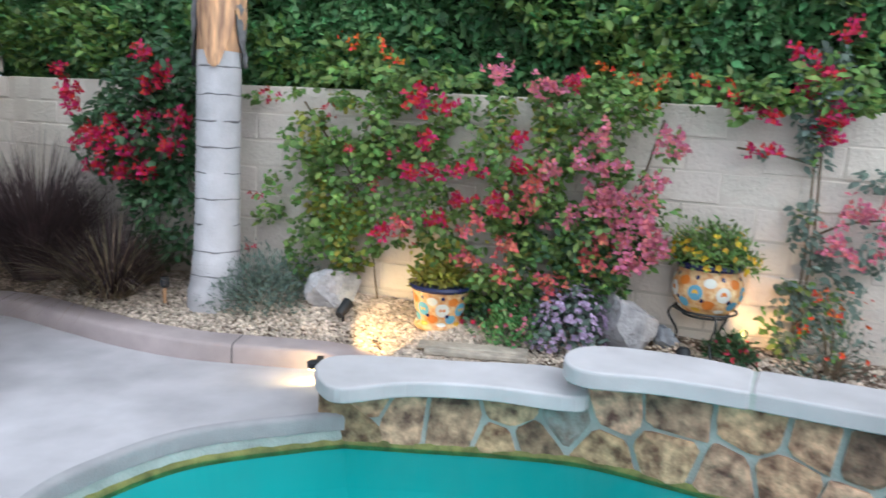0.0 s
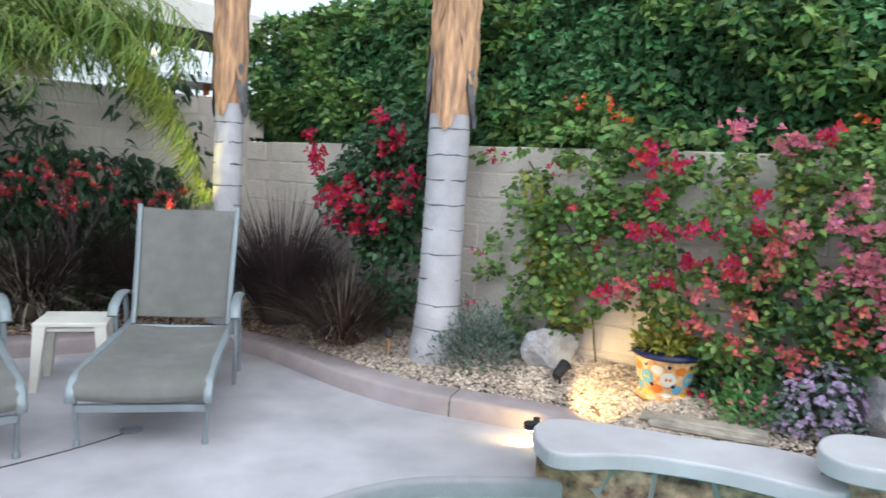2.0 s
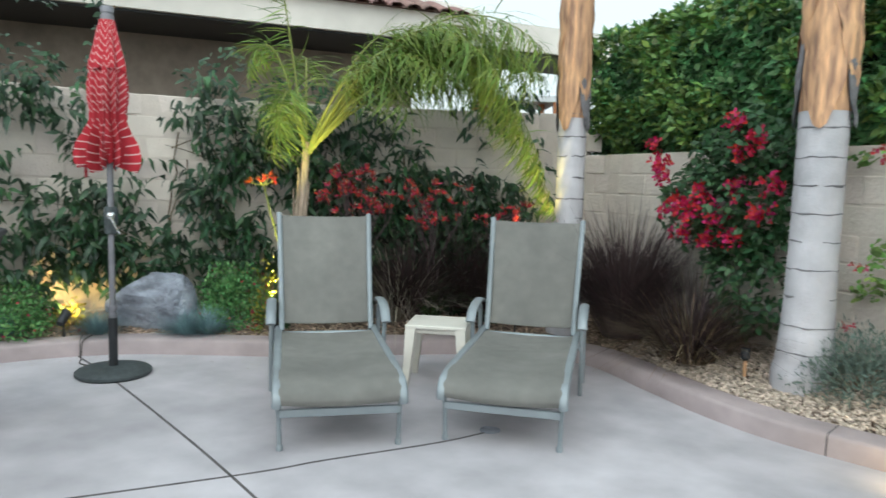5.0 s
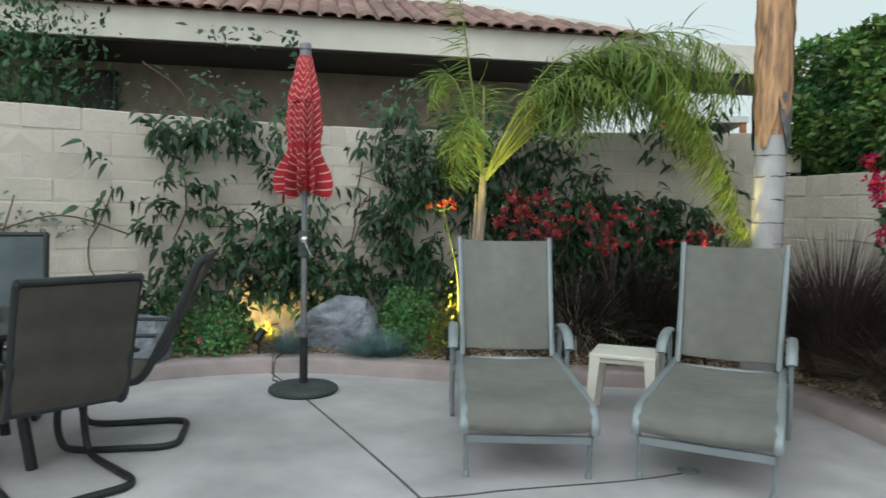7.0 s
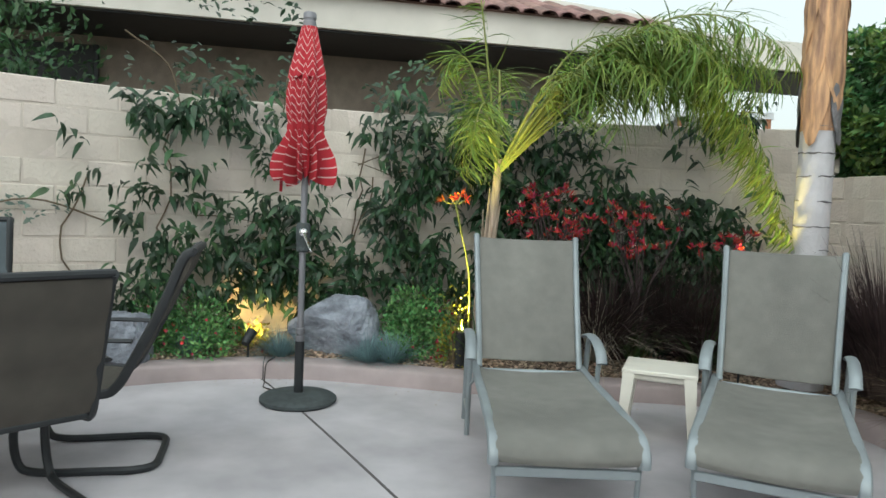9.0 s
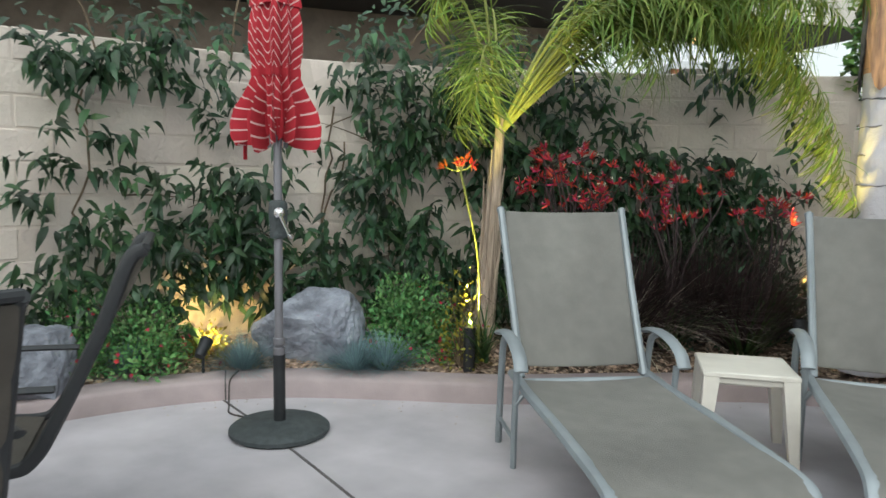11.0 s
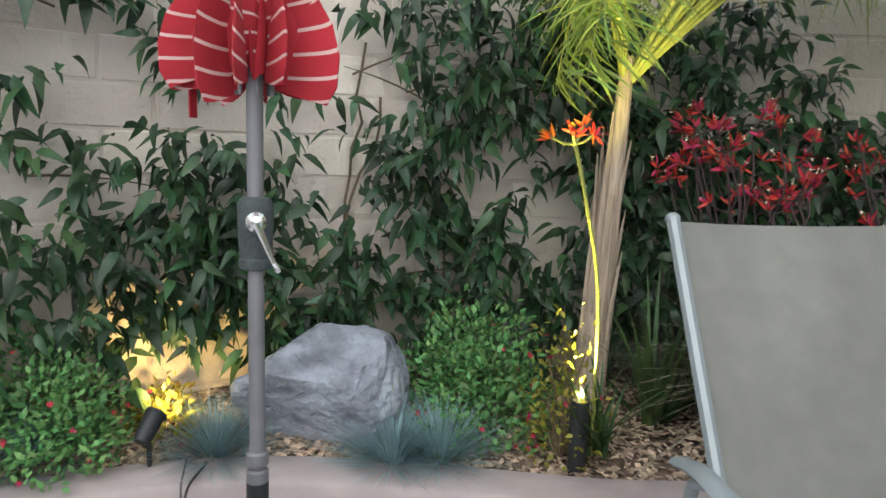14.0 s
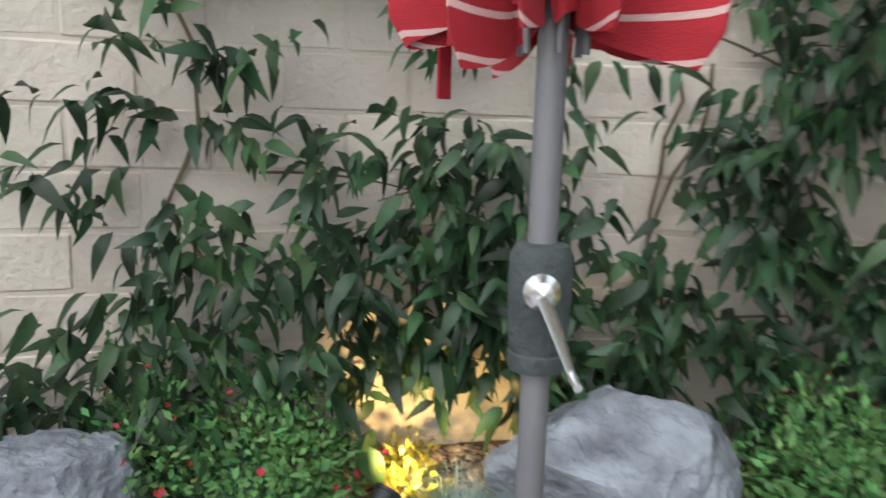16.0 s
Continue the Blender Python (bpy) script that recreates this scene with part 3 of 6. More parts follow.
for nm, line, sgn in (("trim_waterline", POOL, 1), ("trim_waterline_stone", STONE_LINE, -1)):
    q = left_of(line) * sgn
    g = Geo()
    g.grid([[(*(a + n * 0.006), -0.19), (*(a + n * (0.008 + 0.01 * abs(noise.noise(Vector((a[0] * 9, a[1] * 9, 0)))))), -0.155), (*(a + n * 0.004), -0.135 + 0.016 * noise.noise(Vector((a[0] * 14, a[1] * 14, 1))))] for a, n in zip(line, q)])
    tagged(part(nm, g, M_ALGAE), "olive stained waterline round the pool", "waterline", kind="structure")
    if sgn > 0:
        g = Geo().grid([[(*(a + n * 0.003), -0.15), (*(a + n * 0.005), -0.12), (*(a + n * 0.003), -0.088)] for a, n in zip(line, q)])
        # coping face coloured darker than the deck for its shaded side
        face = Geo().grid([[(*(a + n * 0.003), -0.089), (*(a + n * 0.010), -0.085), (*(a + n * 0.012), -0.02), (*(a + n * 0.008), -0.006), (*(a - n * 0.004), 0.003), (*(a - n * 0.03), 0.003)] for a, n in zip(line, q)])
        tagged(part("trim_coping", face, M_COPING), "rounded concrete pool coping, its shaded face coloured grey", "coping", kind="structure")
        tagged(part("trim_pool_band", g, M_GROUT), "pale grey band under the pool coping", "pool band", kind="structure")

# raised stone edge of the pool, with its caps
g = Geo()
sn = left_of(STONE_LINE)
top_at = lambda x: 0.165 if x < 2.42 else 0.33
g.grid([[(*(p + q * 0.012), -0.25), (*(p + q * 0.012), top_at(p[0])), (*(p + q * 0.22), top_at(p[0])), (*(p + q * 0.22), -0.25)] for p, q in zip(STONE_LINE, sn)], closed=True)
stone_wall = tagged(part("wall_pool", g, M_GROUT, smooth=False), "grouted flagstone face of the raised pool edge", "wall", kind="structure")
seg = np.r_[0, np.cumsum(np.linalg.norm(np.diff(STONE_LINE, axis=0), axis=1))]


def cut_cell(poly, a, b, gap):
    """Keep the side of a polygon that lies nearer to a than to b, less half a joint."""
    mx, mz = (a[0] + b[0]) / 2, (a[1] + b[1]) / 2
    nx, nz = b[0] - a[0], b[1] - a[1]
    ln = math.hypot(nx, nz)
    nx, nz = nx / ln, nz / ln
    far_by = [(p[0] - mx) * nx + (p[1] - mz) * nz + gap for p in poly]
    out = []
    for i, p in enumerate(poly):
        q, d0, d1 = poly[(i + 1) % len(poly)], far_by[i], far_by[(i + 1) % len(poly)]
        if d0 <= 0:
            out.append(p)
        if d0 * d1 < 0:
            k = d0 / (d0 - d1)
            out.append((p[0] + (q[0] - p[0]) * k, p[1] + (q[1] - p[1]) * k))
    return out


stone_rng = random.Random(41)
seeds = []
s = 0.05
while s < 4.5:
    hi = top_at(np.interp(s, seg, STONE_LINE[:, 0]))
    n = 2 if hi > 0.2 or stone_rng.random() < 0.45 else 1
    step = stone_rng.uniform(0.19, 0.33)
    for k in range(n):
        seeds.append((s + stone_rng.uniform(-0.05, 0.05) + 0.07 * k, -0.18 + (hi + 0.18) * (k + 0.5 + stone_rng.uniform(-0.22, 0.22)) / n))
    s += step
for a in seeds:
    hi = top_at(np.interp(a[0], seg, STONE_LINE[:, 0]))
    poly = [(a[0] - 0.19, -0.175), (a[0] + 0.19, -0.175), (a[0] + 0.19, hi - 0.006), (a[0] - 0.19, hi - 0.006)]
    joint = stone_rng.uniform(0.006, 0.018)
    for b in seeds:
        if b is not a and abs(b[0] - a[0]) < 0.6 and poly:
            poly = cut_cell(poly, a, b, joint)
    if len(poly) < 3:
        continue
    ring = [(p[0] * 0.86 + q[0] * 0.14 + stone_rng.uniform(-0.004, 0.004), p[1] * 0.86 + q[1] * 0.14 + stone_rng.uniform(-0.004, 0.004)) for i, p in enumerate(poly) for q in (poly[i - 1], poly[(i + 1) % len(poly)])]
    n = len(ring)
    cx, cz = sum(p[0] for p in ring) / n, sum(p[1] for p in ring) / n
    x, y = np.interp(cx, seg, STONE_LINE[:, 0]), np.interp(cx, seg, STONE_LINE[:, 1])
    x2, y2 = np.interp(cx + 0.05, seg, STONE_LINE[:, 0]), np.interp(cx + 0.05, seg, STONE_LINE[:, 1])
    dp = stone_rng.uniform(0.004, 0.012)
    ring = [(px - cx, pz) for px, pz in ring]
    b = Geo()
    b.add([(px, 0.02, pz) for px, pz in ring] + [(px, -dp * 0.4, pz) for px, pz in ring]
          + [(px * 0.82, -dp + stone_rng.uniform(-0.003, 0.003), cz + (pz - cz) * 0.82) for px, pz in ring] + [(0, -dp - stone_rng.uniform(-0.003, 0.005), cz)],
          [(i, (i + 1) % n, n + (i + 1) % n, n + i) for i in range(n)] + [(n + i, n + (i + 1) % n, 2 * n + (i + 1) % n, 2 * n + i) for i in range(n)]
          + [(2 * n + i, 2 * n + (i + 1) % n, 3 * n) for i in range(n)])
    o = part("stone", b, stone_rng.choice([M_STONE, M_STONE3, M_STONE3, M_STONE2, M_STONE]), smooth=False)
    o.matrix_basis = pose(x, y, 0, 0, 0, math.degrees(math.atan2(y2 - y, x2 - x)))
    o.parent = stone_wall


def cap(name, line, z, thick, label, cut=False):
    """A rounded concrete cap from its closed outline; cut rounds the corners inwards only."""
    if cut:
        pts = np.array(line)
        for _ in range(3):
            q = np.roll(pts, -1, 0)
            pts = np.stack([0.75 * pts + 0.25 * q, 0.25 * pts + 0.75 * q], 1).reshape(-1, 2)
    else:
        pts = spline(line + [line[0]], 6)[:-1]
    c = pts.mean(0)
    g = Geo()
    prof = [(0.006, -thick), (0.0, -thick + 0.006), (0.0, -0.014), (0.003, -0.005), (0.012, 0.0)]
    nn = left_of(np.vstack([pts[-1], pts, pts[0]]))[1:-1]
    if np.sum(nn * (c - pts)) < 0:
        nn = -nn
    rows = [[(*(p + q * a), z + h) for p, q in zip(pts, nn)] for a, h in prof]
    g.grid(rows, closed=True)
    k = len(pts)
    g.f.append(tuple(range(k)))
    g.f.append(tuple(range(len(g.v) - k, len(g.v))))
    return part(name, g, M_CAP, label=label, smooth=False)


low = thing("pool_bench_cap", "low rounded grey concrete cap on the stone pool edge", "pool cap")
cap("slab", [(1.136, 4.62), (1.17, 4.43), (1.285, 4.30), (1.60, 4.40), (1.99, 4.38), (2.46, 4.27), (2.44, 4.69), (1.85, 4.76), (1.53, 4.80), (1.30, 4.80), (1.18, 4.74)], 0.245, 0.08, "").parent = low
high = thing("pool_ledge_cap", "raised pale grey concrete cap of the pool spillway", "pool cap")
cap("slab", [(2.345, 4.37), (2.36, 4.19), (2.50, 4.13), (2.73, 4.11), (3.03, 3.971), (3.055, 3.959), (3.078, 3.949), (3.097, 3.948), (3.108, 3.965), (3.120, 3.985), (3.262, 4.22), (3.274, 4.24), (3.282, 4.26), (3.270, 4.280), (3.252, 4.296), (3.23, 4.315), (3.09, 4.43), (2.72, 4.58), (2.48, 4.57)], 0.41, 0.085, "", True).parent = high
cap("slab", [(3.128, 3.985), (3.116, 3.963), (3.116, 3.940), (3.144, 3.924), (3.166, 3.912), (3.188, 3.900), (3.56, 3.70), (4.2, 3.36), (5.0, 3.02), (6.3, 2.8), (6.3, 3.2), (5.1, 3.4), (4.3, 3.78), (3.8, 4.03), (3.378, 4.224), (3.356, 4.234), (3.334, 4.244), (3.300, 4.246), (3.286, 4.230), (3.274, 4.210), (3.263, 4.191)], 0.41, 0.085, "", True).parent = high

part("joint", Geo().box(0, 0, 0, 0.36, 0.05, 0.075, 0.002, pose(3.205, 4.098, 0.364, 0, 0, 60)), M_GROUT, high, "grey mortar joint")

# ---- loose ground cover ----


def scatter(name, u0, u1, v0, v1, n, size, material, label, flat=0.5):
    g_pos, g_rad = [], []
    base = Geo()
    for i in range(n):
        p = bed(random.uniform(u0, u1), random.uniform(v0, v1))
        r = size * random.uniform(0.5, 1.3)
        m = Matrix.Translation(p + Vector((0, 0, 0.012 + 0.3 * r))) @ Euler((random.uniform(-0.5, 0.5), random.uniform(-0.5, 0.5), random.uniform(0, 6.3))).to_matrix().to_4x4()
        j = [random.uniform(0.7, 1.2) for _ in range(6)]
        base.add([(r * j[0], 0, 0), (0, r * j[1] * 0.7, 0), (-r * j[2], 0, 0), (0, -r * j[3] * 0.7, 0), (0, 0, r * flat * j[4]), (0, 0, -r * flat * j[5])],
                 [(0, 1, 4), (1, 2, 4), (2, 3, 4), (3, 0, 4), (1, 0, 5), (2, 1, 5), (3, 2, 5), (0, 3, 5)], m)
    me = bpy.data.meshes.new(name)
    me.from_pydata(base.v, [], base.f)
    return tagged(part(name, me, material), label, "gravel", kind="stuff")


scatter("gravel", 82, 150, 0.0, 0.95, 16500, 0.02, M_GRAVEL, "pale tan gravel spread over the planting bed")
scatter("gravel", 150, 176, 0.15, 0.95, 3000, 0.02, M_GRAVEL, "pale tan gravel behind the pool cap")
scatter("wood_chips", 14, 84, 0.0, 0.9, 14000, 0.022, M_CHIPS, "tan wood chips over the planting bed", 0.22)

# ---- hedge behind the north wall ----


def hedge(name, line, off0, off1, z0, z1, n, leaf_l, material, label):
    ob = thing(name, label, "hedge")
    seg = np.r_[0, np.cumsum(np.linalg.norm(np.diff(line, axis=0), axis=1))]
    nn = left_of(line)

    def at(s, o, z):
        x, y = np.interp(s, seg, line[:, 0]), np.interp(s, seg, line[:, 1])
        nx, ny = np.interp(s, seg, nn[:, 0]), np.interp(s, seg, nn[:, 1])
        return np.stack([x + nx * o, y + ny * o, z], 1), np.stack([-nx, -ny, np.zeros_like(nx)], 1)

    s = rng.uniform(0, seg[-1], n)
    zz = rng.uniform(0, 1, n)
    lump = np.array([noise.noise(Vector((a * 1.6, b * 3.1, 0.3))) + 0.6 * noise.noise(Vector((a * 4.5, b * 8, 2.3))) for a, b in zip(s, zz)])
    bul = 0.30 * np.sin(np.pi * np.clip(zz, 0, 1)) ** 0.7
    depth = rng.exponential(0.06, n)
    o = off0 - bul - 0.20 * lump + depth
    topw = z1 + 0.16 * np.array([noise.noise(Vector((a * 1.3, 9.1, 0))) for a in s]) + 0.1 * np.array([noise.noise(Vector((a * 5, 3.1, 0))) for a in s])
    lo = z0 + 0.08 * np.array([noise.noise(Vector((a * 2.5, 5.1, 0))) for a in s])
    z = lo + (topw - lo) * zz
    top = rng.uniform(0, 1, n) < 0.14
    o = np.where(top, rng.uniform(off0 - 0.1, off1, n), o)
    z = np.where(top, topw - rng.exponential(0.05, n), z)
    pos, outw = at(s, o, z)
    axis = outw * rng.uniform(0.2, 1, n)[:, None] + rng.normal(0, 0.55, (n, 3)) + np.array([0, 0, -0.15])
    normal = outw * 0.5 + np.array([0, 0, 0.9]) + rng.normal(0, 0.45, (n, 3))
    ln = leaf_l * rng.uniform(0.6, 1.35, n)
    shoot = (lump > 0.08) & (rng.uniform(0, 1, n) < 0.5) & ~top
    part("foliage", leaf_mesh("foliage", pos[~shoot], axis[~shoot], normal[~shoot], ln[~shoot], ln[~shoot] * 0.52, material, 1), None, ob)
    fresh = pos[shoot] + outw[shoot] * 0.04
    part("young_growth", leaf_mesh("young_growth", fresh, axis[shoot] + np.array([0, 0, 0.3]), normal[shoot], ln[shoot], ln[shoot] * 0.5, M_BLEAF, 1), None, ob)
    # near-black sheet behind the leaves paints the hedge's inner shade
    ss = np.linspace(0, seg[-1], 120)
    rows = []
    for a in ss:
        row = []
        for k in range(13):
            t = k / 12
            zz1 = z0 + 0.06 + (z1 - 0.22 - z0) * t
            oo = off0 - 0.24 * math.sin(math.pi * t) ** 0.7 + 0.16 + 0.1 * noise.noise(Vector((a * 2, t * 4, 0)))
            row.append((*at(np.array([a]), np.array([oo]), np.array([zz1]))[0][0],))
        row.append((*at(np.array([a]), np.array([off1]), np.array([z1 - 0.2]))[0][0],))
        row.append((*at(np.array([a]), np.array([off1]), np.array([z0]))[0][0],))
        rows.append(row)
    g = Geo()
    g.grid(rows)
    part("inner_shade", g, M_CORE, ob, "near-black sheet painted as shade inside the hedge")
    return ob


hedge("hedge", np.vstack([NORTH[0] + (NORTH[0] - NORTH[3]) * 0.3, NORTH[2:]]), 0.36, 1.2, 1.52, 2.95, 62000, 0.082, M_HEDGE, "tall dense green hedge overhanging the block wall")

# ---- neighbour's house beyond the west wall ----
hx, hy = Vector((-7.64, 3.53, 0)), Vector((-5.28, 7.54, 0))
hd = (hy - hx).normalized()
ha = math.degrees(math.atan2(hd.y, hd.x))
house = thing("house", "single-storey neighbour house with white fascia and tiled roof", "house", hx.x, hx.y, 0.165, ha)
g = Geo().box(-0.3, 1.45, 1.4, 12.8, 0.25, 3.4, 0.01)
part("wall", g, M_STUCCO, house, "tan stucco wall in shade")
g = Geo().box(1.6, 0.0, 3.22, 16.8, 0.06, 0.36, 0.006)
part("fascia", g, M_FASCIA, house, "white painted fascia board")
# near-black soffit colour carries the shade under the eave
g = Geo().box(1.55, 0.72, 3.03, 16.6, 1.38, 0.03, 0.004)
part("soffit", g, M_DARK, house, "soffit boards with eave shade in their near-black colour")
g = Geo()
g.add([(-6.7, -0.1, 3.40), (6.45, -0.1, 3.40), (4.3, 2.3, 4.319), (-6.7, 2.3, 4.319), (-6.7, 4.7, 3.4), (6.45, 4.7, 3.4)], [(0, 1, 2, 3), (2, 5, 4, 3), (1, 5, 2)])
part("flat_roof", Geo().box(8.2, 1.6, 3.385, 3.4, 3.1, 0.03, 0.004), M_FASCIA, house, "pale flat patio roof")
roof = part("roof", g, M_TILE, house, "low pitched clay tile roof", smooth=False)
# barrel tiles of the roof's edge
tile = Geo()
rows = []
for j in range(3):
    y = -0.16 + 0.42 * j / 2
    rows.append([(0.10 * math.cos(a), y, 0.055 * math.sin(a) + 0.383 * (y + 0.1) + 0.004) for a in [math.pi * i / 8 for i in range(9)]])
tile.grid(rows)
tile.grid([[(x * 0.86, y + 0.002, z - 0.012) for x, y, z in r] for r in rows])
tile_me = tile.mesh("roof_tile", M_TILE, True)
for r in range(6):
    for i in range(68):
        x = -6.6 + 0.225 * i
        if x > 6.4 - 0.33 * r or (r and x < -1.5):
            continue
        o = new("roof_tile", tile_me)
        o.matrix_basis = pose(x, -0.02 + 0.36 * r, 3.40 + 0.36 * r * 0.383, 0, random.uniform(-2, 2), 0)
        o.parent = roof
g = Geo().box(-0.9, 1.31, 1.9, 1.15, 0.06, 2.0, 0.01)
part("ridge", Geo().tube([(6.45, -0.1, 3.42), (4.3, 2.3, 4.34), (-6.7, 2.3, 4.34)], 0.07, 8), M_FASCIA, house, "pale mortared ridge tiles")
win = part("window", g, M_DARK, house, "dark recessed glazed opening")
part("window_frame", Geo().box(-0.3, 1.27, 1.9, 0.06, 0.06, 2.0, 0.01), M_BLACK, win)

# ---- neighbour's white canopy with lights ----
cp = thing("canopy", "white fabric canopy lit warmly from underneath", "canopy", -3.70, 9.1, -0.28, 40)
g = Geo()
g.add([(-0.5, -0.5, 2.75), (0.5, -0.5, 2.75), (0.5, 0.5, 2.75), (-0.5, 0.5, 2.75), (0, 0, 3.02), (-0.5, -0.5, 2.68), (0.5, -0.5, 2.68), (0.5, 0.5, 2.68), (-0.5, 0.5, 2.68)],
      [(0, 1, 4), (1, 2, 4), (2, 3, 4), (3, 0, 4), (0, 1, 6, 5), (1, 2, 7, 6), (2, 3, 8, 7), (3, 0, 5, 8)])
part("cover", g, M_CANOPY, cp, smooth=False)
for x in (-0.45, 0.45):
    for y in (-0.45, 0.45):
        part("post", Geo().tube([(x, y, -0.1), (x, y, 2.75)], 0.04), M_CLAY, cp)
for x, z in ((-0.42, 2.50), (-0.1, 2.46), (0.3, 2.50), (-0.3, 2.95)):
    part("string_bulb", Geo().lathe([(0.005, z - 0.035), (0.022, z - 0.015), (0.022, z + 0.012), (0.010, z + 0.035)], 10, pose(x, -0.53, 0)), M_STRING, cp, "glowing warm bulb")

# ---- furniture ----


def lounger(x, y, rz, label, lean=1.58):
    """A sling chaise: front feet at the origin, head towards +y."""
    t = thing("sun_lounger", label, "sun lounger", x, y, 0, rz, "loungers on the deck")
    w = 0.325
    hinge = (1.20, 0.37)
    for s in (-1, 1):
        rail = [(s * w, -0.072, 0.245), (s * w, -0.074, 0.28), (s * w, -0.045, 0.32), (s * w, 0.05, 0.355), (s * w, 0.5, 0.365), (s * w, 0.95, 0.36), (s * w, 1.28, 0.37)]
        part("side_rail", Geo().tube(spline(rail, 4), 0.02, 8, flat=1.3), M_FRAME, t)
        part("back_rail", Geo().tube(spline([(s * w * 0.93, hinge[0], hinge[1]), (s * w * 0.96, (hinge[0] + lean) / 2 + 0.01, 0.76), (s * w, lean, 1.135)], 5), 0.019, 8), M_FRAME, t)
        part("cap_plug", Geo().lathe([(0.021, 0), (0.022, 0.012), (0.014, 0.022)], 10, pose(s * w, lean, 1.13, -25)), M_FRAME, t)
        part("leg", Geo().tube([(s * 0.31, -0.012, 0.0), (s * 0.315, -0.02, 0.2), (s * w * 0.99, -0.05, 0.30)], 0.013, 8), M_FRAME, t)
        part("foot", Geo().lathe([(0.018, 0.0), (0.018, 0.025), (0.014, 0.03)], 10, pose(s * 0.31, -0.012, 0)), M_FRAME, t)
        ax = s * (w + 0.045)
        part("leg", Geo().tube(spline([(ax, 1.36, 0.0), (ax, 1.34, 0.22), (ax, 1.30, 0.50), (ax, 1.22, 0.565)], 4), 0.017, 8), M_FRAME, t)
        part("leg", Geo().tube(spline([(ax, 1.04, 0.0), (ax, 1.03, 0.25), (ax, 1.01, 0.46)], 4), 0.015, 8), M_FRAME, t)
        part("arm", Geo().tube(spline([(ax, 1.37, 0.55), (ax, 1.25, 0.575), (ax, 1.10, 0.57), (ax, 0.98, 0.53), (ax, 0.93, 0.47)], 4), 0.032, 8, flat=0.45), M_FRAME, t)
        part("brace", Geo().tube([(s * w, 1.02, 0.36), (ax, 1.02, 0.30)], 0.012, 6), M_FRAME, t)
        part("stretcher", Geo().tube([(ax, 1.04, 0.13), (ax, 1.35, 0.13)], 0.012, 6), M_FRAME, t)
    part("crossbar", Geo().box(0, -0.045, 0.205, 0.63, 0.022, 0.044, 0.006), M_FRAME, t)
    part("crossbar", Geo().tube([(-w, 1.2, 0.35), (w, 1.2, 0.35)], 0.014), M_FRAME, t)
    part("top_bar", Geo().tube([(-w, lean + 0.014, 1.11), (w, lean + 0.014, 1.11)], 0.012), M_FRAME, t)

    def sheet(prof, wid0, wid1, sag, name):
        g = Geo()
        rows = []
        for i, (py, pz) in enumerate(prof):
            hw = wid0 + (wid1 - wid0) * i / (len(prof) - 1)
            rows.append([(hw * k / 5, py, pz - sag * (1 - (k / 5) ** 2) + 0.003 * noise.noise(Vector((k, i * 0.7, wid0)))) for k in range(-5, 6)])
        g.grid(rows)
        low_rows = [[(a, b + 0.004, c - 0.006) for a, b, c in r] for r in rows]
        g.grid(low_rows)
        part(name, g, M_SLING, t)

    sheet(spline([(-0.078, 0.262), (-0.084, 0.292), (-0.052, 0.337), (0.05, 0.372), (0.4, 0.374), (0.8, 0.37), (1.15, 0.375)], 4), w * 0.98, w * 0.96, 0.016, "seat_sling")
    sheet([(hinge[0] + 0.05 + (lean - hinge[0] - 0.05) * i / 8, hinge[1] + 0.045 + (1.132 - hinge[1] - 0.045) * i / 8) for i in range(9)], w * 0.92, w * 0.985, 0.008, "back_sling")
    return t


lounger(-1.482, 3.738, 49, "grey sling sun lounger with raised back beside the plastic table", 1.63)
lounger(-0.835, 4.315, 23, "grey sling sun lounger with raised back by the curved kerb", 1.48)

# white plastic side table
tb = thing("side_table", "small off-white plastic side table between the loungers", "side table", -1.83, 5.07, 0, 28)
g = Geo().box(0, 0, 0.415, 0.42, 0.38, 0.028, 0.012)
part("tabletop", g, M_PLASTIC, tb)
part("apron", Geo().box(0, 0, 0.385, 0.37, 0.33, 0.04, 0.01), M_PLASTIC, tb)
for sx in (-1, 1):
    for sy in (-1, 1):
        g = Geo()
        rows = [[(sx * (0.17 + 0.03 * (1 - k / 5)) + a * 0.5 * (0.04 + 0.03 * k / 5), sy * (0.15 + 0.03 * (1 - k / 5)) + b * 0.5 * (0.05 + 0.03 * k / 5), 0.405 * k / 5) for a, b in ((-1, -1), (1, -1), (1, 1), (-1, 1))] for k in range(6)]
        g.grid(rows, closed=True)
        g.f += [(0, 1, 2, 3), (20, 21, 22, 23)]
        part("leg", g, M_PLASTIC, tb)

# market umbrella, furled
um = thing("patio_umbrella", "closed red striped market umbrella in a round base", "umbrella", -3.635, 3.686, 0, 20)
part("base", Geo().lathe([(0.235, 0.0), (0.25, 0.012), (0.25, 0.03), (0.235, 0.042), (0.12, 0.055), (0.05, 0.065), (0.0, 0.066)], 48), M_BASE, um, "dark round resin base")
part("base_tube", Geo().lathe([(0.030, 0.06), (0.030, 0.40), (0.024, 0.405)], 20), M_BLACK, um)
part("pole", Geo().lathe([(0.021, 0.06), (0.021, 2.42)], 20), M_POLE, um, "grey brown aluminium pole")
for z in (0.40, 0.45):
    part("collar", Geo().lathe([(0.024, z), (0.030, z + 0.005), (0.030, z + 0.035), (0.024, z + 0.04)], 20), M_POLE, um)
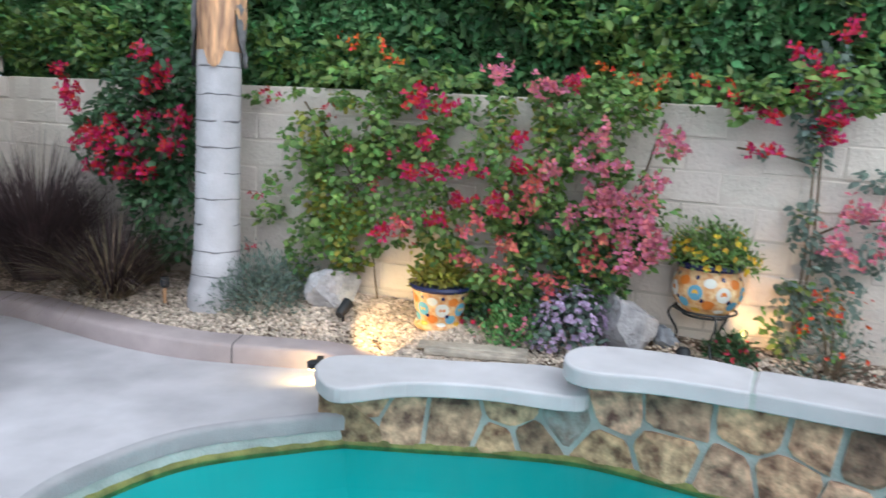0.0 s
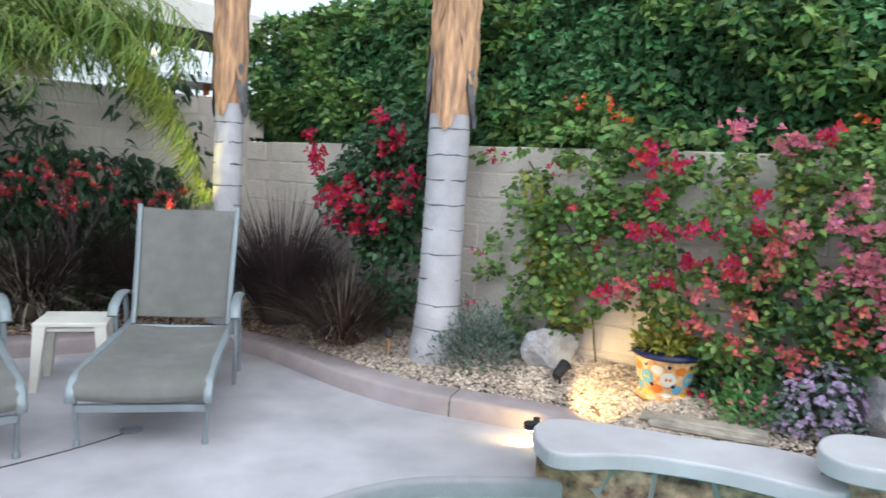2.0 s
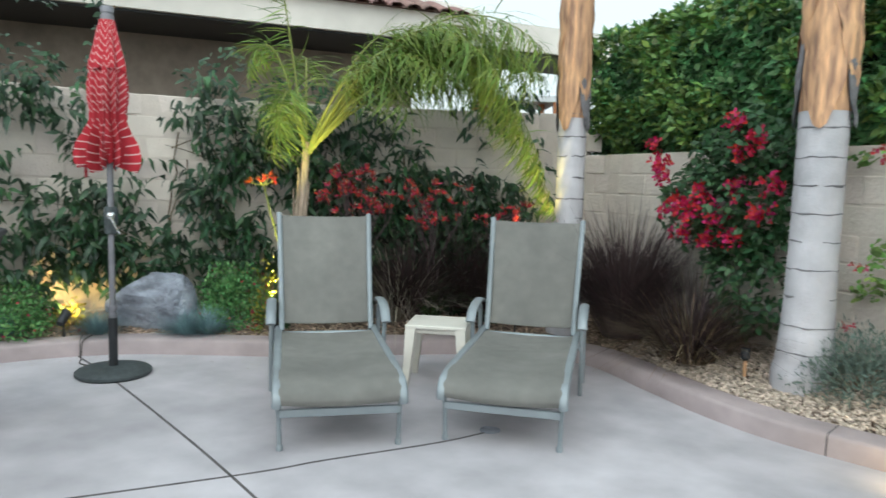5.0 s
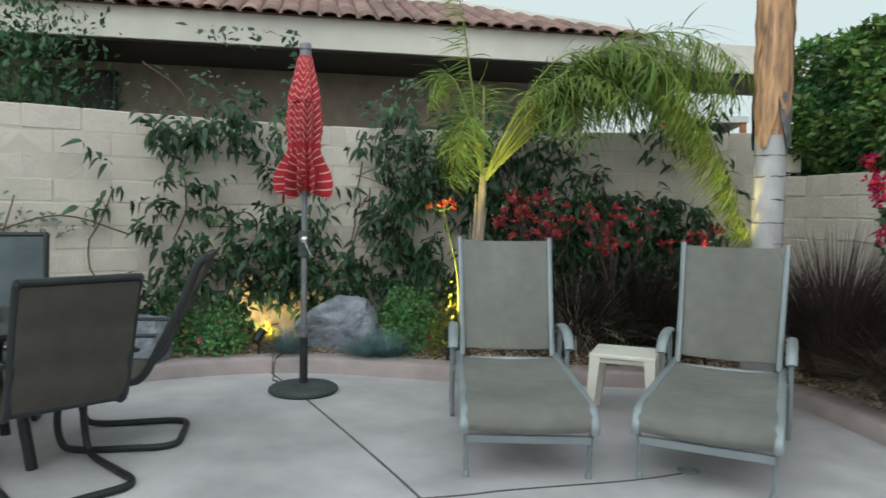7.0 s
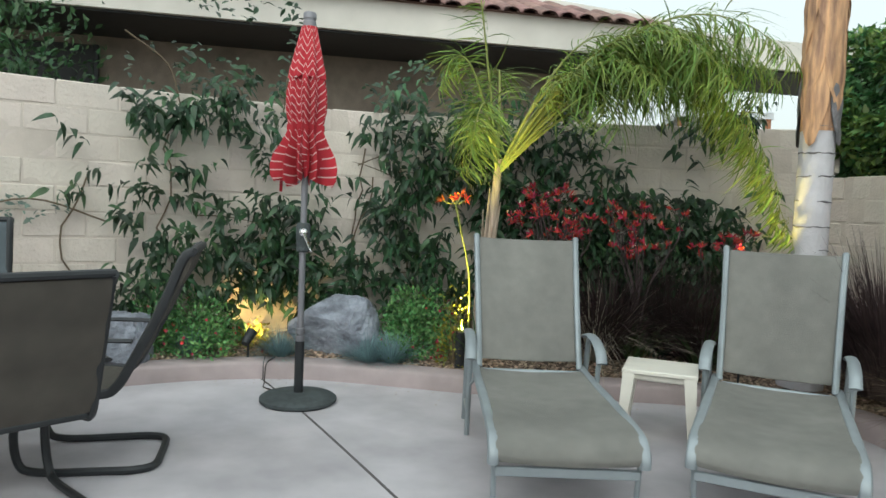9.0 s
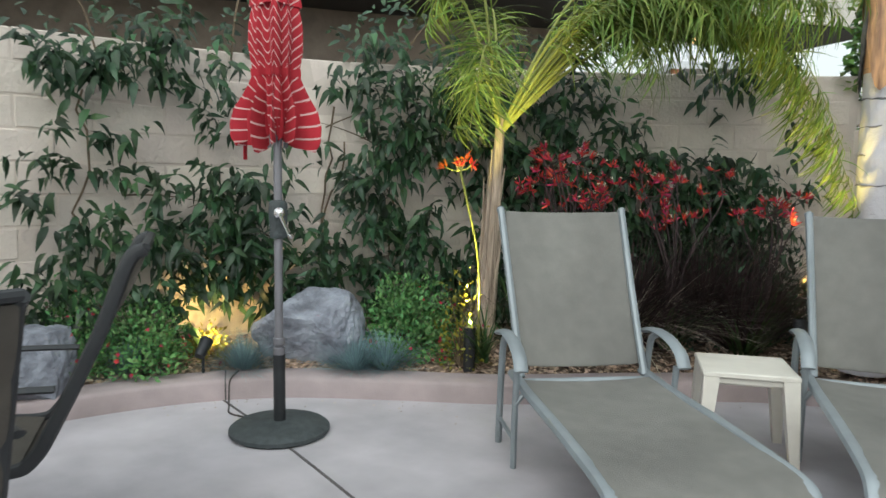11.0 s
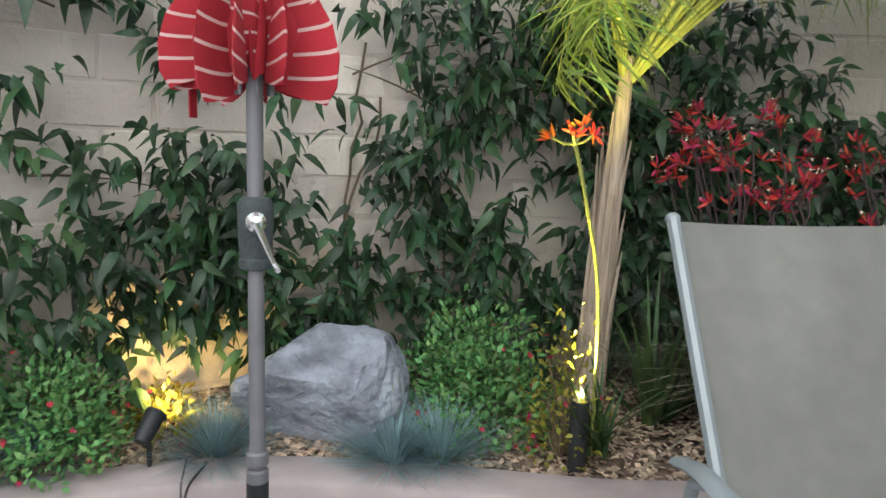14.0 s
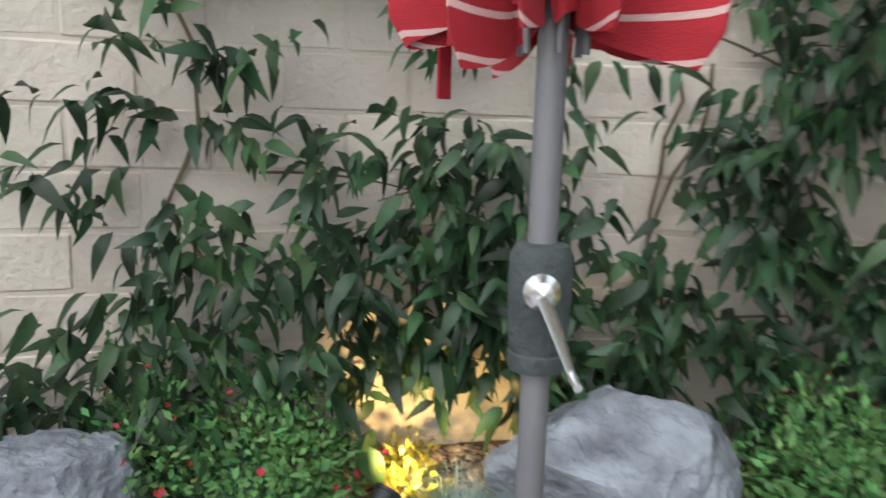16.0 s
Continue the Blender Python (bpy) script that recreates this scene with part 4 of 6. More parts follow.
part("crank_housing", Geo().lathe([(0.024, 0.985), (0.040, 0.99), (0.043, 1.0), (0.043, 1.015), (0.040, 1.018), (0.042, 1.03), (0.046, 1.11), (0.046, 1.155), (0.038, 1.172), (0.024, 1.175)], 24), M_BASE, um)
ck = part("crank", Geo().lathe([(0.0, 0), (0.024, 0.0), (0.026, 0.012), (0.016, 0.026), (0.0, 0.03)], 20, pose(0.028, -0.033, 1.115, 90, 0, 40)), M_CHROME, um, "chrome crank handle")
part("crank_handle", Geo().tube([(0.044, -0.052, 1.115), (0.062, -0.037, 1.06), (0.080, -0.024, 1.005)], [0.014, 0.012, 0.008], 8, flat=0.45), M_CHROME, ck)
part("crank_knob", Geo().tube([(0.079, -0.025, 1.007), (0.102, -0.042, 0.998)], 0.007, 8), M_CHROME, ck)
part("finial", Geo().lathe([(0.03, 2.41), (0.042, 2.42), (0.042, 2.45), (0.036, 2.455), (0.036, 2.465), (0.042, 2.47), (0.042, 2.50), (0.036, 2.51), (0.0, 2.512)], 24), M_POLE, um)


def fold_wave(a, folds, seed):
    return math.sin(folds * a + 0.5 * math.sin(3 * a + seed))


def canopy_rows(prof, folds, seed, N=216):
    rows = []
    for z, r, amp, fall in prof:
        row = []
        for k in range(N):
            a = 2 * math.pi * k / N
            w = fold_wave(a, folds, seed) + 0.5 * math.sin(2 * folds * a + seed + z * 3) + 0.35 * math.sin(5 * a + 1.3 * seed)
            rr = r * (1 + amp * w)
            twist = 0.35 * amp * math.cos(folds * a)
            row.append((rr * math.cos(a + twist), rr * math.sin(a + twist), z - fall * (0.6 * fold_wave(a, folds, seed) + 0.5 * math.sin(3 * a + seed))))
        rows.append(row)
    return rows


def striped(name, rows, parent, folds, seed, step, pitch=0.050):
    """Folded canvas; the weave attribute carries the chevron stripes."""
    n = len(rows[0])
    c = part(name, Geo().grid(rows, closed=True), M_WOVEN, parent, "red canvas with narrow cream chevron stripes")
    h = [(i * step + 0.022 * math.asin(0.98 * fold_wave(2 * math.pi * k / n, folds, seed + 0.4))) / pitch + 20 for i in range(len(rows)) for k in range(n)]
    c.data.attributes.new("weave", "FLOAT", "POINT").data.foreach_set("value", h)
    return c


def prof_fill(keys, step):
    keys = np.array(keys)
    z = np.arange(keys[0, 0], keys[-1, 0], -step)
    return [tuple([a] + [np.interp(-a, -keys[:, 0], keys[:, q]) for q in (1, 2, 3)]) for a in z]


STEP = 0.0045
main_keys = [(2.20, 0.085, 0.10, 0), (2.0, 0.112, 0.13, 0), (1.90, 0.112, 0.13, 0), (1.82, 0.098, 0.14, 0), (1.78, 0.092, 0.15, 0), (1.75, 0.096, 0.18, 0), (1.69, 0.106, 0.28, 0.008), (1.62, 0.118, 0.42, 0.02), (1.56, 0.119, 0.50, 0.035), (1.50, 0.110, 0.56, 0.05), (1.46, 0.095, 0.58, 0.055)]
striped("canopy", canopy_rows(prof_fill(main_keys, STEP), 10, 0.6), um, 10, 0.6, STEP)
striped("vent", canopy_rows(prof_fill([(2.42, 0.048, 0.04, 0), (2.3, 0.075, 0.06, 0), (2.14, 0.110, 0.10, 0.004), (2.09, 0.110, 0.14, 0.008)], STEP), 7, 1.1), um, 7, 1.1, STEP)
part("inner_canvas", Geo().grid(canopy_rows([(1.72, 0.06, 0.2, 0), (1.58, 0.095, 0.4, 0.01), (1.47, 0.085, 0.5, 0.03)], 5, 2.0), closed=True), M_RED, um)
rows = canopy_rows([(1.80, 0.097, 0.14, 0), (1.765, 0.095, 0.15, 0)], 10, 0.6)
part("tie_band", Geo().grid([[(x * 1.04, y * 1.04, z) for x, y, z in r] for r in rows], closed=True), M_RED, um)
for k in range(6):
    a = 2 * math.pi * k / 6 + 0.3
    part("rib", Geo().tube([(0.03 * math.cos(a), 0.03 * math.sin(a), 2.40), (0.07 * math.cos(a), 0.07 * math.sin(a), 1.8), (0.045 * math.cos(a), 0.045 * math.sin(a), 1.43)], 0.006, 6), M_POLE, um)
part("tie_strap", Geo().box(-0.145, -0.06, 1.45, 0.006, 0.026, 0.16, 0.002), M_RED, um, "hanging red tie strap")

# dining set


def dining_chair(x, y, rz, label, sling, top=0.98, lean=0.195):
    """A spring-base patio chair: it faces +y, its back at -y."""
    t = thing("patio_chair", label, "chair", x, y, 0, rz, "chairs round the patio table")
    w = 0.255
    for s in (-1, 1):
        fr = [(s * w, 0.30, 0.40), (s * w, 0.25, 0.425), (s * w, 0.0, 0.40), (s * w, -0.18, 0.385), (s * w, -0.245, 0.42), (s * w, -0.245 - 0.18 * lean, 0.52), (s * w, -0.245 - 0.59 * lean, 0.80), (s * w, -0.245 - 0.85 * lean, top - 0.04), (s * w, -0.245 - lean, top)]
        part("frame_rail", Geo().tube(spline(fr, 4), 0.019, 8, flat=1.2), M_BLACK, t)
        arm = [(s * (w + 0.03), -0.315, 0.64), (s * (w + 0.035), -0.1, 0.645), (s * (w + 0.035), 0.16, 0.635), (s * (w + 0.03), 0.22, 0.61), (s * (w + 0.005), 0.24, 0.42)]
        part("arm", Geo().tube(spline(arm, 4), 0.022, 8, flat=0.5), M_BLACK, t)
        base = [(s * 0.20, 0.02, 0.375), (s * 0.215, 0.14, 0.34), (s * 0.225, 0.19, 0.22), (s * 0.235, 0.17, 0.07), (s * 0.24, 0.09, 0.024), (s * 0.25, -0.20, 0.02), (s * 0.25, -0.33, 0.02), (s * 0.19, -0.41, 0.02), (0, -0.42, 0.02)]
        part("spring_base", Geo().tube(spline(base, 5), 0.019, 8), M_BLACK, t)
    part("top_rail", Geo().tube([(-w, -0.245 - lean, top), (w, -0.245 - lean, top)], 0.017, 8), M_BLACK, t)
    part("crossbar", Geo().tube([(-w, -0.235, 0.40), (w, -0.235, 0.40)], 0.012), M_BLACK, t)
    part("crossbar", Geo().tube([(-w, 0.28, 0.405), (w, 0.28, 0.405)], 0.012), M_BLACK, t)
    part("crossbar", Geo().tube([(-0.2, 0.02, 0.37), (0.2, 0.02, 0.37)], 0.014), M_BLACK, t)

    def pad(prof, name):
        g = Geo()
        rows, back = [], []
        for i, (py, pz) in enumerate(prof):
            puff = 0.010 * abs(math.sin(math.pi * i / 6))
            rows.append([(w * 0.98 * k / 4, py + puff, pz + puff * 0.6) for k in range(-4, 5)])
            back.append([(w * 0.98 * k / 4, py - 0.010 - puff, pz - 0.010 - puff * 0.6) for k in range(-4, 5)])
        g.grid([a + b[::-1] for a, b in zip(rows, back)], closed=True)
        part(name, g, sling, t)

    pad([(-0.25 - (lean - 0.015) * i / 18, 0.43 + (top - 0.44) * i / 18) for i in range(19)], "backrest")
    pad([(0.28 - 0.48 * i / 18, 0.415 - 0.02 * i / 18) for i in range(19)], "seat")
    return t


dining_chair(-2.92, 1.88, 96, "black patio chair with brown sling back, facing the table", M_SLINGB, 1.01)
dining_chair(-3.37, 2.26, 152, "black patio chair with sling back pulled beside the kerb", M_SLINGB, 1.06, 0.33)
dining_chair(-4.13, 1.82, -108, "black patio chair with grey padded sling beyond the table", M_SLINGG, 1.13)
pt = thing("patio_table", "round black patio table with a lazy susan on top", "table", -3.45, 1.48)
part("tabletop", Geo().lathe([(0.0, 0.69), (0.56, 0.69), (0.60, 0.70), (0.605, 0.715), (0.60, 0.73), (0.58, 0.735), (0.0, 0.735)], 64), M_BLACK, pt)
for k in range(4):
    a = math.pi / 4 + math.pi / 2 * k
    part("leg", Geo().tube(spline([(0.48 * math.cos(a), 0.48 * math.sin(a), 0.69), (0.44 * math.cos(a), 0.44 * math.sin(a), 0.4), (0.5 * math.cos(a), 0.5 * math.sin(a), 0.0)], 4), 0.028, 8), M_BLACK, pt)
ub = thing("umbrella_stand", "black cast umbrella stand under the patio table", "umbrella stand", -3.45, 1.48)
part("plate", Geo().lathe([(0.25, 0.0), (0.26, 0.01), (0.24, 0.05), (0.06, 0.09), (0.0, 0.09)], 8), M_BLACK, ub)
part("tube", Geo().lathe([(0.03, 0.08), (0.03, 0.45)], 16), M_BLACK, ub)
ls = thing("lazy_susan", "round dark glass lazy susan on the patio table", "turntable", -3.45, 1.48, 0.735)
part("foot", Geo().lathe([(0.12, 0.0), (0.12, 0.025), (0.1, 0.03)], 32), M_BLACK, ls)
part("plate", Geo().lathe([(0.0, 0.03), (0.28, 0.03), (0.29, 0.038), (0.28, 0.048), (0.0, 0.048)], 48), M_BLACK, ls)

# ---- palms ----


def tall_palm(x, y, base_z, r, peel_z, label, lean=(0.0, 0.0), top=5.2, r_top=None, base_r=None):
    t = thing("palm_tree", label, "palm tree", x, y, base_z)
    r_top = r_top or r
    prof = []
    n = 60
    g = Geo()
    rows = []
    h = peel_z - base_z + 0.25
    for i in range(n + 1):
        z = h * i / n - 0.15
        rr = r + ((base_r or r * 1.35) - r) * math.exp(-max(z, 0) * 4.5)
        ring = (i % 7 == 0)
        rr *= 0.985 if ring else 1.0 + 0.006 * noise.noise(Vector((z * 9, x, 0)))
        rows.append([(rr * math.cos(a) * (1 + 0.01 * noise.noise(Vector((a, z * 5, x)))) + lean[0] * z, rr * math.sin(a) + lean[1] * z, z) for a in [2 * math.pi * k / 28 for k in range(28)]])
    g.grid(rows, closed=True)
    part("trunk", g, M_TRUNK, t, "smooth grey ringed trunk")
    for k in range(int(h / 0.17)):
        z = 0.14 + 0.17 * k + 0.02 * noise.noise(Vector((k, x, 1)))
        a0, span = random.uniform(0, 6.3), random.uniform(4.2, 6.2)
        rr = (r + ((base_r or r * 1.35) - r) * math.exp(-max(z, 0) * 4.5)) * 0.995
        ring = [(rr * math.cos(a0 + span * q / 24) + lean[0] * z, rr * math.sin(a0 + span * q / 24) + lean[1] * z, z + 0.012 * noise.noise(Vector((q * 0.5, k * 3.0, x)))) for q in range(25)]
        part("ring_scar", Geo().tube(ring, [0.0075 * (0.4 + abs(noise.noise(Vector((q * 0.8, k, 2.0))))) for q in range(25)], 5), M_BOOTG, t)
    up = Geo()
    h0 = peel_z - base_z
    up.tube([(lean[0] * z, lean[1] * z, z) for z in (h0 - 0.05, h0 + 0.8, h0 + 1.8, top - base_z)], [r * 1.02, r * 1.12, r * 1.1, r * 0.9], 20)
    part("upper_trunk", up, M_BOOT, t, "peeling orange brown leaf bases")
    # old leaf bases: overlapping tapered plates
    for lev in range(10):
        for k in range(4):
            a = 2 * math.pi * (k / 4 + 0.13 * (lev % 2)) + lev * 0.4
            z0 = h0 + lev * 0.28 + 0.06 * math.sin(a * 2.0)
            ln = 0.55 + 0.1 * math.sin(lev * 3 + k)
            b = Geo()
            rows = []
            for i in range(9):
                u = i / 8
                z = z0 - 0.16 + ln * u
                half = (0.25 + 0.62 * min(1, u * 2.2)) * (1 if u < 0.8 else 1 - (u - 0.8) * 2)
                rad = r * (1.09 + 0.14 * (1 - abs(2 * u - 1)) + (0.12 if u < 0.15 else 0))
                row = []
                for j in range(7):
                    aa = a + half * (j / 6 - 0.5) * 2 * 0.85
                    rj = rad + 0.012 * noise.noise(Vector((aa * 3, z * 5, lev)))
                    row.append((rj * math.cos(aa) + lean[0] * z, rj * math.sin(aa) + lean[1] * z, z + 0.05 * abs(j / 6 - 0.5)))
                rows.append(row)
            b.grid(rows)
            b.grid([[(px * 0.94, py * 0.94, pz) for px, py, pz in rr] for rr in rows])
            part("leaf_base", b, M_BOOTG if (lev == 0 and k % 2 == 0) else M_BOOT, t)
    return t


tall_palm(0.35, 5.95, 0.28, 0.141, 1.93, "mature palm with grey ringed trunk and peeling bark", (0.005, 0))
tall_palm(-1.60, 6.55, 0.30, 0.115, 2.0, "palm with peeling orange bark near the wall corner", (0, 0))


def frond(parent, base, direction, length, rise, sag, n, leaf_l, leaf_w=0.02, bare=0.16, droop=0.9):
    """A feather frond: an arching rachis with drooping leaflets on both sides."""
    d = Vector((*direction, 0)).normalized()
    pts = []
    for i in range(15):
        t = i / 14
        pts.append(Vector(base) + d * length * (t - 0.15 * t * t) + Vector((0, 0, rise * t - sag * t * t)))
    rc = part("frond", Geo().tube(pts, [0.014 * (1 - 0.85 * i / 14) for i in range(15)], 6), M_RACHIS, parent)
    P = np.array(pts)
    ts = np.linspace(bare, 0.995, n)
    ctr = np.stack([np.interp(ts, np.linspace(0, 1, 15), P[:, k]) for k in range(3)], 1)
    tan = unit(np.stack([np.interp(ts, np.linspace(0, 1, 15), np.gradient(P[:, k])) for k in range(3)], 1))
    side = unit(np.cross(tan, np.array([0, 0, 1.0])))
    pos, ax, nor, ln = [], [], [], []
    for s in (-1, 1):
        pos.append(ctr)
        ax.append(side * s * 0.9 + tan * 0.55 + np.array([0, 0, 0.1]) + rng.normal(0, 0.32, (n, 3)))
        nor.append(np.cross(side * s, tan) * s + np.array([0, 0, 0.5]) + rng.normal(0, 0.2, (n, 3)))
        ln.append(leaf_l * np.sin(np.pi * (0.12 + 0.80 * (ts - bare) / (1 - bare))) ** 0.6 * rng.uniform(0.6, 1.15, n))
    nor = np.concatenate(nor)
    nor[:, 2] = np.abs(nor[:, 2])
    part("foliage", leaf_mesh("foliage", np.concatenate(pos), np.concatenate(ax), nor, np.concatenate(ln), leaf_w, M_FROND, 3, droop, 0.1), None, rc)


yp = thing("young_palm", "young feather palm with a slim fibrous trunk, lit from below", "palm tree", -3.68, 5.40, 0.17)
g = Geo()
pts = spline([(0, 0, -0.1), (0.0, 0.01, 0.3), (0.02, 0.03, 0.8), (0.045, 0.05, 1.2), (0.06, 0.065, 1.55)], 5)
g.tube(pts, [0.078 - 0.050 * i / (len(pts) - 1) for i in range(len(pts))], 12)
part("trunk", g, M_YTRUNK, yp)
for k in range(11):
    a = k * 2.4
    part("leaf_sheath", Geo().tube([(0.055 * math.cos(a), 0.01 + 0.055 * math.sin(a), -0.05 + 0.05 * k), (0.02 + 0.052 * math.cos(a), 0.03 + 0.052 * math.sin(a), 0.45 + 0.06 * k), (0.03 + 0.075 * math.cos(a), 0.04 + 0.075 * math.sin(a), 0.72 + 0.06 * k)], [0.03, 0.022, 0.005], 6, flat=0.4), M_YTRUNK, yp)
crown = (0.055, 0.06, 1.42)
FRONDS = ((0.88, 0.47, 2.55, 4.3, 4.75, 130, 0.36), (0.90, 0.44, 2.45, 4.4, 4.5, 110, 0.40), (0.86, 0.49, 2.5, 4.2, 4.6, 120, 0.36), (0.89, 0.455, 2.6, 4.15, 4.65, 120, 0.34), (0.82, 0.57, 2.3, 3.9, 3.3, 100, 0.42), (0.95, 0.25, 2.1, 3.4, 2.8, 96, 0.42), (0.70, 0.72, 1.9, 3.4, 2.7, 80, 0.42),
          (0.93, 0.36, 1.5, 2.9, 2.3, 76, 0.44), (0.85, 0.10, 1.25, 2.6, 2.3, 60, 0.42), (0.6, 0.5, 1.2, 3.0, 2.0, 60, 0.42), (0.9, 0.5, 2.3, 3.2, 2.4, 90, 0.44), (0.75, 0.6, 1.35, 2.3, 1.7, 66, 0.46),
          (0.98, 0.15, 1.6, 2.5, 1.9, 70, 0.44), (0.84, 0.45, 2.4, 2.8, 2.1, 96, 0.46), (0.8, 0.3, 1.9, 2.4, 1.8, 80, 0.46), (0.6, 0.75, 1.9, 2.6, 1.8, 76, 0.44), (0.9, 0.4, 2.5, 3.7, 2.9, 100, 0.44), (0.86, 0.5, 1.9, 2.1, 1.6, 80, 0.46),
          (-0.75, -0.5, 0.6, 2.9, 2.2, 56, 0.38), (-0.15, -0.2, 0.30, 2.3, 0.6, 44, 0.36), (0.3, -0.8, 0.6, 1.9, 1.7, 56, 0.38), (-0.55, 0.5, 0.65, 2.5, 1.7, 44, 0.38), (-0.6, -0.7, 0.35, 1.8, 1.8, 46, 0.38), (0.1, -0.5, 0.5, 1.4, 1.4, 40, 0.36))
for dx, dy, ln, rise, sag, n, ll in FRONDS:
    frond(yp, crown, (dx, dy), ln, rise, sag, n, ll, 0.012, 0.26, 0.7)

# ---- climbing vine on the west wall ----


def wall_at(line, s, off, z):
    seg = np.r_[0, np.cumsum(np.linalg.norm(np.diff(line, axis=0), axis=1))]
    nn = left_of(line)
    x, y = np.interp(s, seg, line[:, 0]), np.interp(s, seg, line[:, 1])
    nx, ny = np.interp(s, seg, nn[:, 0]), np.interp(s, seg, nn[:, 1])
    d = np.gradient(line, axis=0)
    tx, ty = np.interp(s, seg, d[:, 0]), np.interp(s, seg, d[:, 1])
    pos = np.stack([x - nx * off, y - ny * off, z], 1)
    return pos, np.stack([-nx, -ny, 0 * nx], 1), unit(np.stack([tx, ty, 0 * tx], 1))


def wall_len(line):
    return float(np.sum(np.linalg.norm(np.diff(line, axis=0), axis=1)))


L_WEST = wall_len(WEST)
vine = thing("climbing_vine", "dark green glossy vine climbing the pale block wall", "vine")


def vine_density(s, z):
    return 0.45 * noise.noise(Vector((s * 1.3, z * 1.5, 4.2))) + noise.noise(Vector((s * 2.9, z * 3.1, 1.7)))


S0, S1 = 2.75, 6.9
# bare patches of the wall: along, up, half width, half height
GAPS = ((3.54, 1.71, 0.2, 0.12), (3.05, 1.28, 0.17, 0.15), (3.02, 1.62, 0.15, 0.14), (3.65, 1.31, 0.10, 0.12), (4.01, 1.51, 0.09, 0.15), (4.80, 1.32, 0.22, 0.20), (4.77, 0.91, 0.12, 0.15), (5.12, 1.03, 0.12, 0.12), (3.17, 0.84, 0.15, 0.09), (4.42, 1.49, 0.11, 0.09),
        (3.67, 0.99, 0.08, 0.07), (3.29, 0.67, 0.08, 0.06), (4.33, 0.34, 0.25, 0.12), (4.82, 1.99, 0.11, 0.17), (5.92, 1.01, 0.2, 0.12), (5.87, 1.32, 0.13, 0.09), (7.46, 1.90, 0.4, 0.22), (7.7, 1.65, 0.25, 0.15), (4.06, 0.91, 0.07, 0.09))


def bare(s, z):
    return any(((s - a) / (c + 0.03)) ** 2 + ((z - b) / (d + 0.03)) ** 2 < 1 for a, b, c, d in GAPS)


for k in range(15):
    s = S0 + (S1 - S0) * (k + random.random()) / 15
    pts, z = [], 0.22
    while z < random.uniform(1.5, 2.3):
        pts.append((s, z))
        z += 0.12
        s += random.uniform(-0.08, 0.08)
    if len(pts) < 3 or sum(bare(*q) for q in pts) > 3:
        continue
    a = np.array(pts)
    p, o, t = wall_at(WEST, a[:, 0], np.full(len(a), 0.03), a[:, 1])
    part("stem", Geo().tube([tuple(q) for q in p], 0.007, 5), M_STEM, vine)
for k in range(34):
    s, z = random.uniform(S0, S1), random.uniform(0.4, 2.0)
    run, rise = random.choice((-1, 1)) * random.uniform(0.25, 0.55), random.uniform(-0.05, 0.25)
    if bare(s, z) or bare(s + run, z + rise) or bare(s + run / 2, z + rise / 2):
        continue
    u = np.linspace(0, 1, 6)
    p, o, t = wall_at(WEST, s + run * u, 0.03 + 0.10 * u, z + rise * u - 0.08 * u * u)
    part("branch", Geo().tube([tuple(q) for q in p], [0.006, 0.005, 0.005, 0.004, 0.003, 0.002], 5), M_STEM, vine)
cl = []
while len(cl) < 1020:
    s, z = random.uniform(S0 + 0.05, S1 + 1.6), random.uniform(0.35, 2.25)
    edge = min(1, (s - S0) / 0.5)
    thin = 1.0 if s < S1 or (z < 1.45 and s < S1 + 1.0) else max(0.0, 1 - (s - S1) / 1.3) * 0.6
    if z > 2.05:
        thin *= 0.6
    if vine_density(s, z) + random.uniform(-0.25, 0.25) > (-0.10 if s < 5.2 else -0.35) + 0.5 * (1 - edge * thin) * 1.2 and not bare(s, z):
        cl.append((s, z))
cl = np.array(cl)
p, o, t = wall_at(WEST, cl[:, 0], rng.uniform(0.04, 0.20, len(cl)), cl[:, 1])
P, A, N, L = [], [], [], []
for i in range(len(cl)):
    m = random.randint(5, 8)
    twig = (t[i] * random.uniform(-1, 1) + np.array([0, 0, random.uniform(-0.4, 0.6)]) + o[i] * 0.3)
    twig /= np.linalg.norm(twig)
    for j in range(m):
        P.append(p[i] + twig * 0.040 * j + rng.normal(0, 0.006, 3))
        sgn = 1 if j % 2 else -1
        A.append(t[i] * sgn * random.uniform(0.2, 1.2) + o[i] * random.uniform(0.1, 1.0) + twig * 0.4 + np.array([0, 0, random.uniform(-0.9, 0.35)]))
        N.append(o[i] * 0.35 + t[i] * sgn * random.uniform(-0.2, 0.9) + np.array([0, 0, 0.9]) + rng.normal(0, 0.4, 3))
        L.append(random.uniform(0.07, 0.125))
L = np.array(L)
P, A, N = np.array(P), np.array(A), np.array(N)
pale = np.repeat(rng.uniform(0, 1, len(P) // 6 + 1) < 0.2, 6)[:len(P)]
part("foliage", leaf_mesh("foliage", P[~pale], A[~pale], N[~pale], L[~pale], L[~pale] * 0.42, M_VINE, 3, 0.95, 0.3), None, vine)
part("young_growth", leaf_mesh("young_growth", P[pale], A[pale], N[pale], L[pale], L[pale] * 0.44, M_DLEAF, 3, 0.85, 0.3), None, vine)

# neighbour's shrubs above the wall


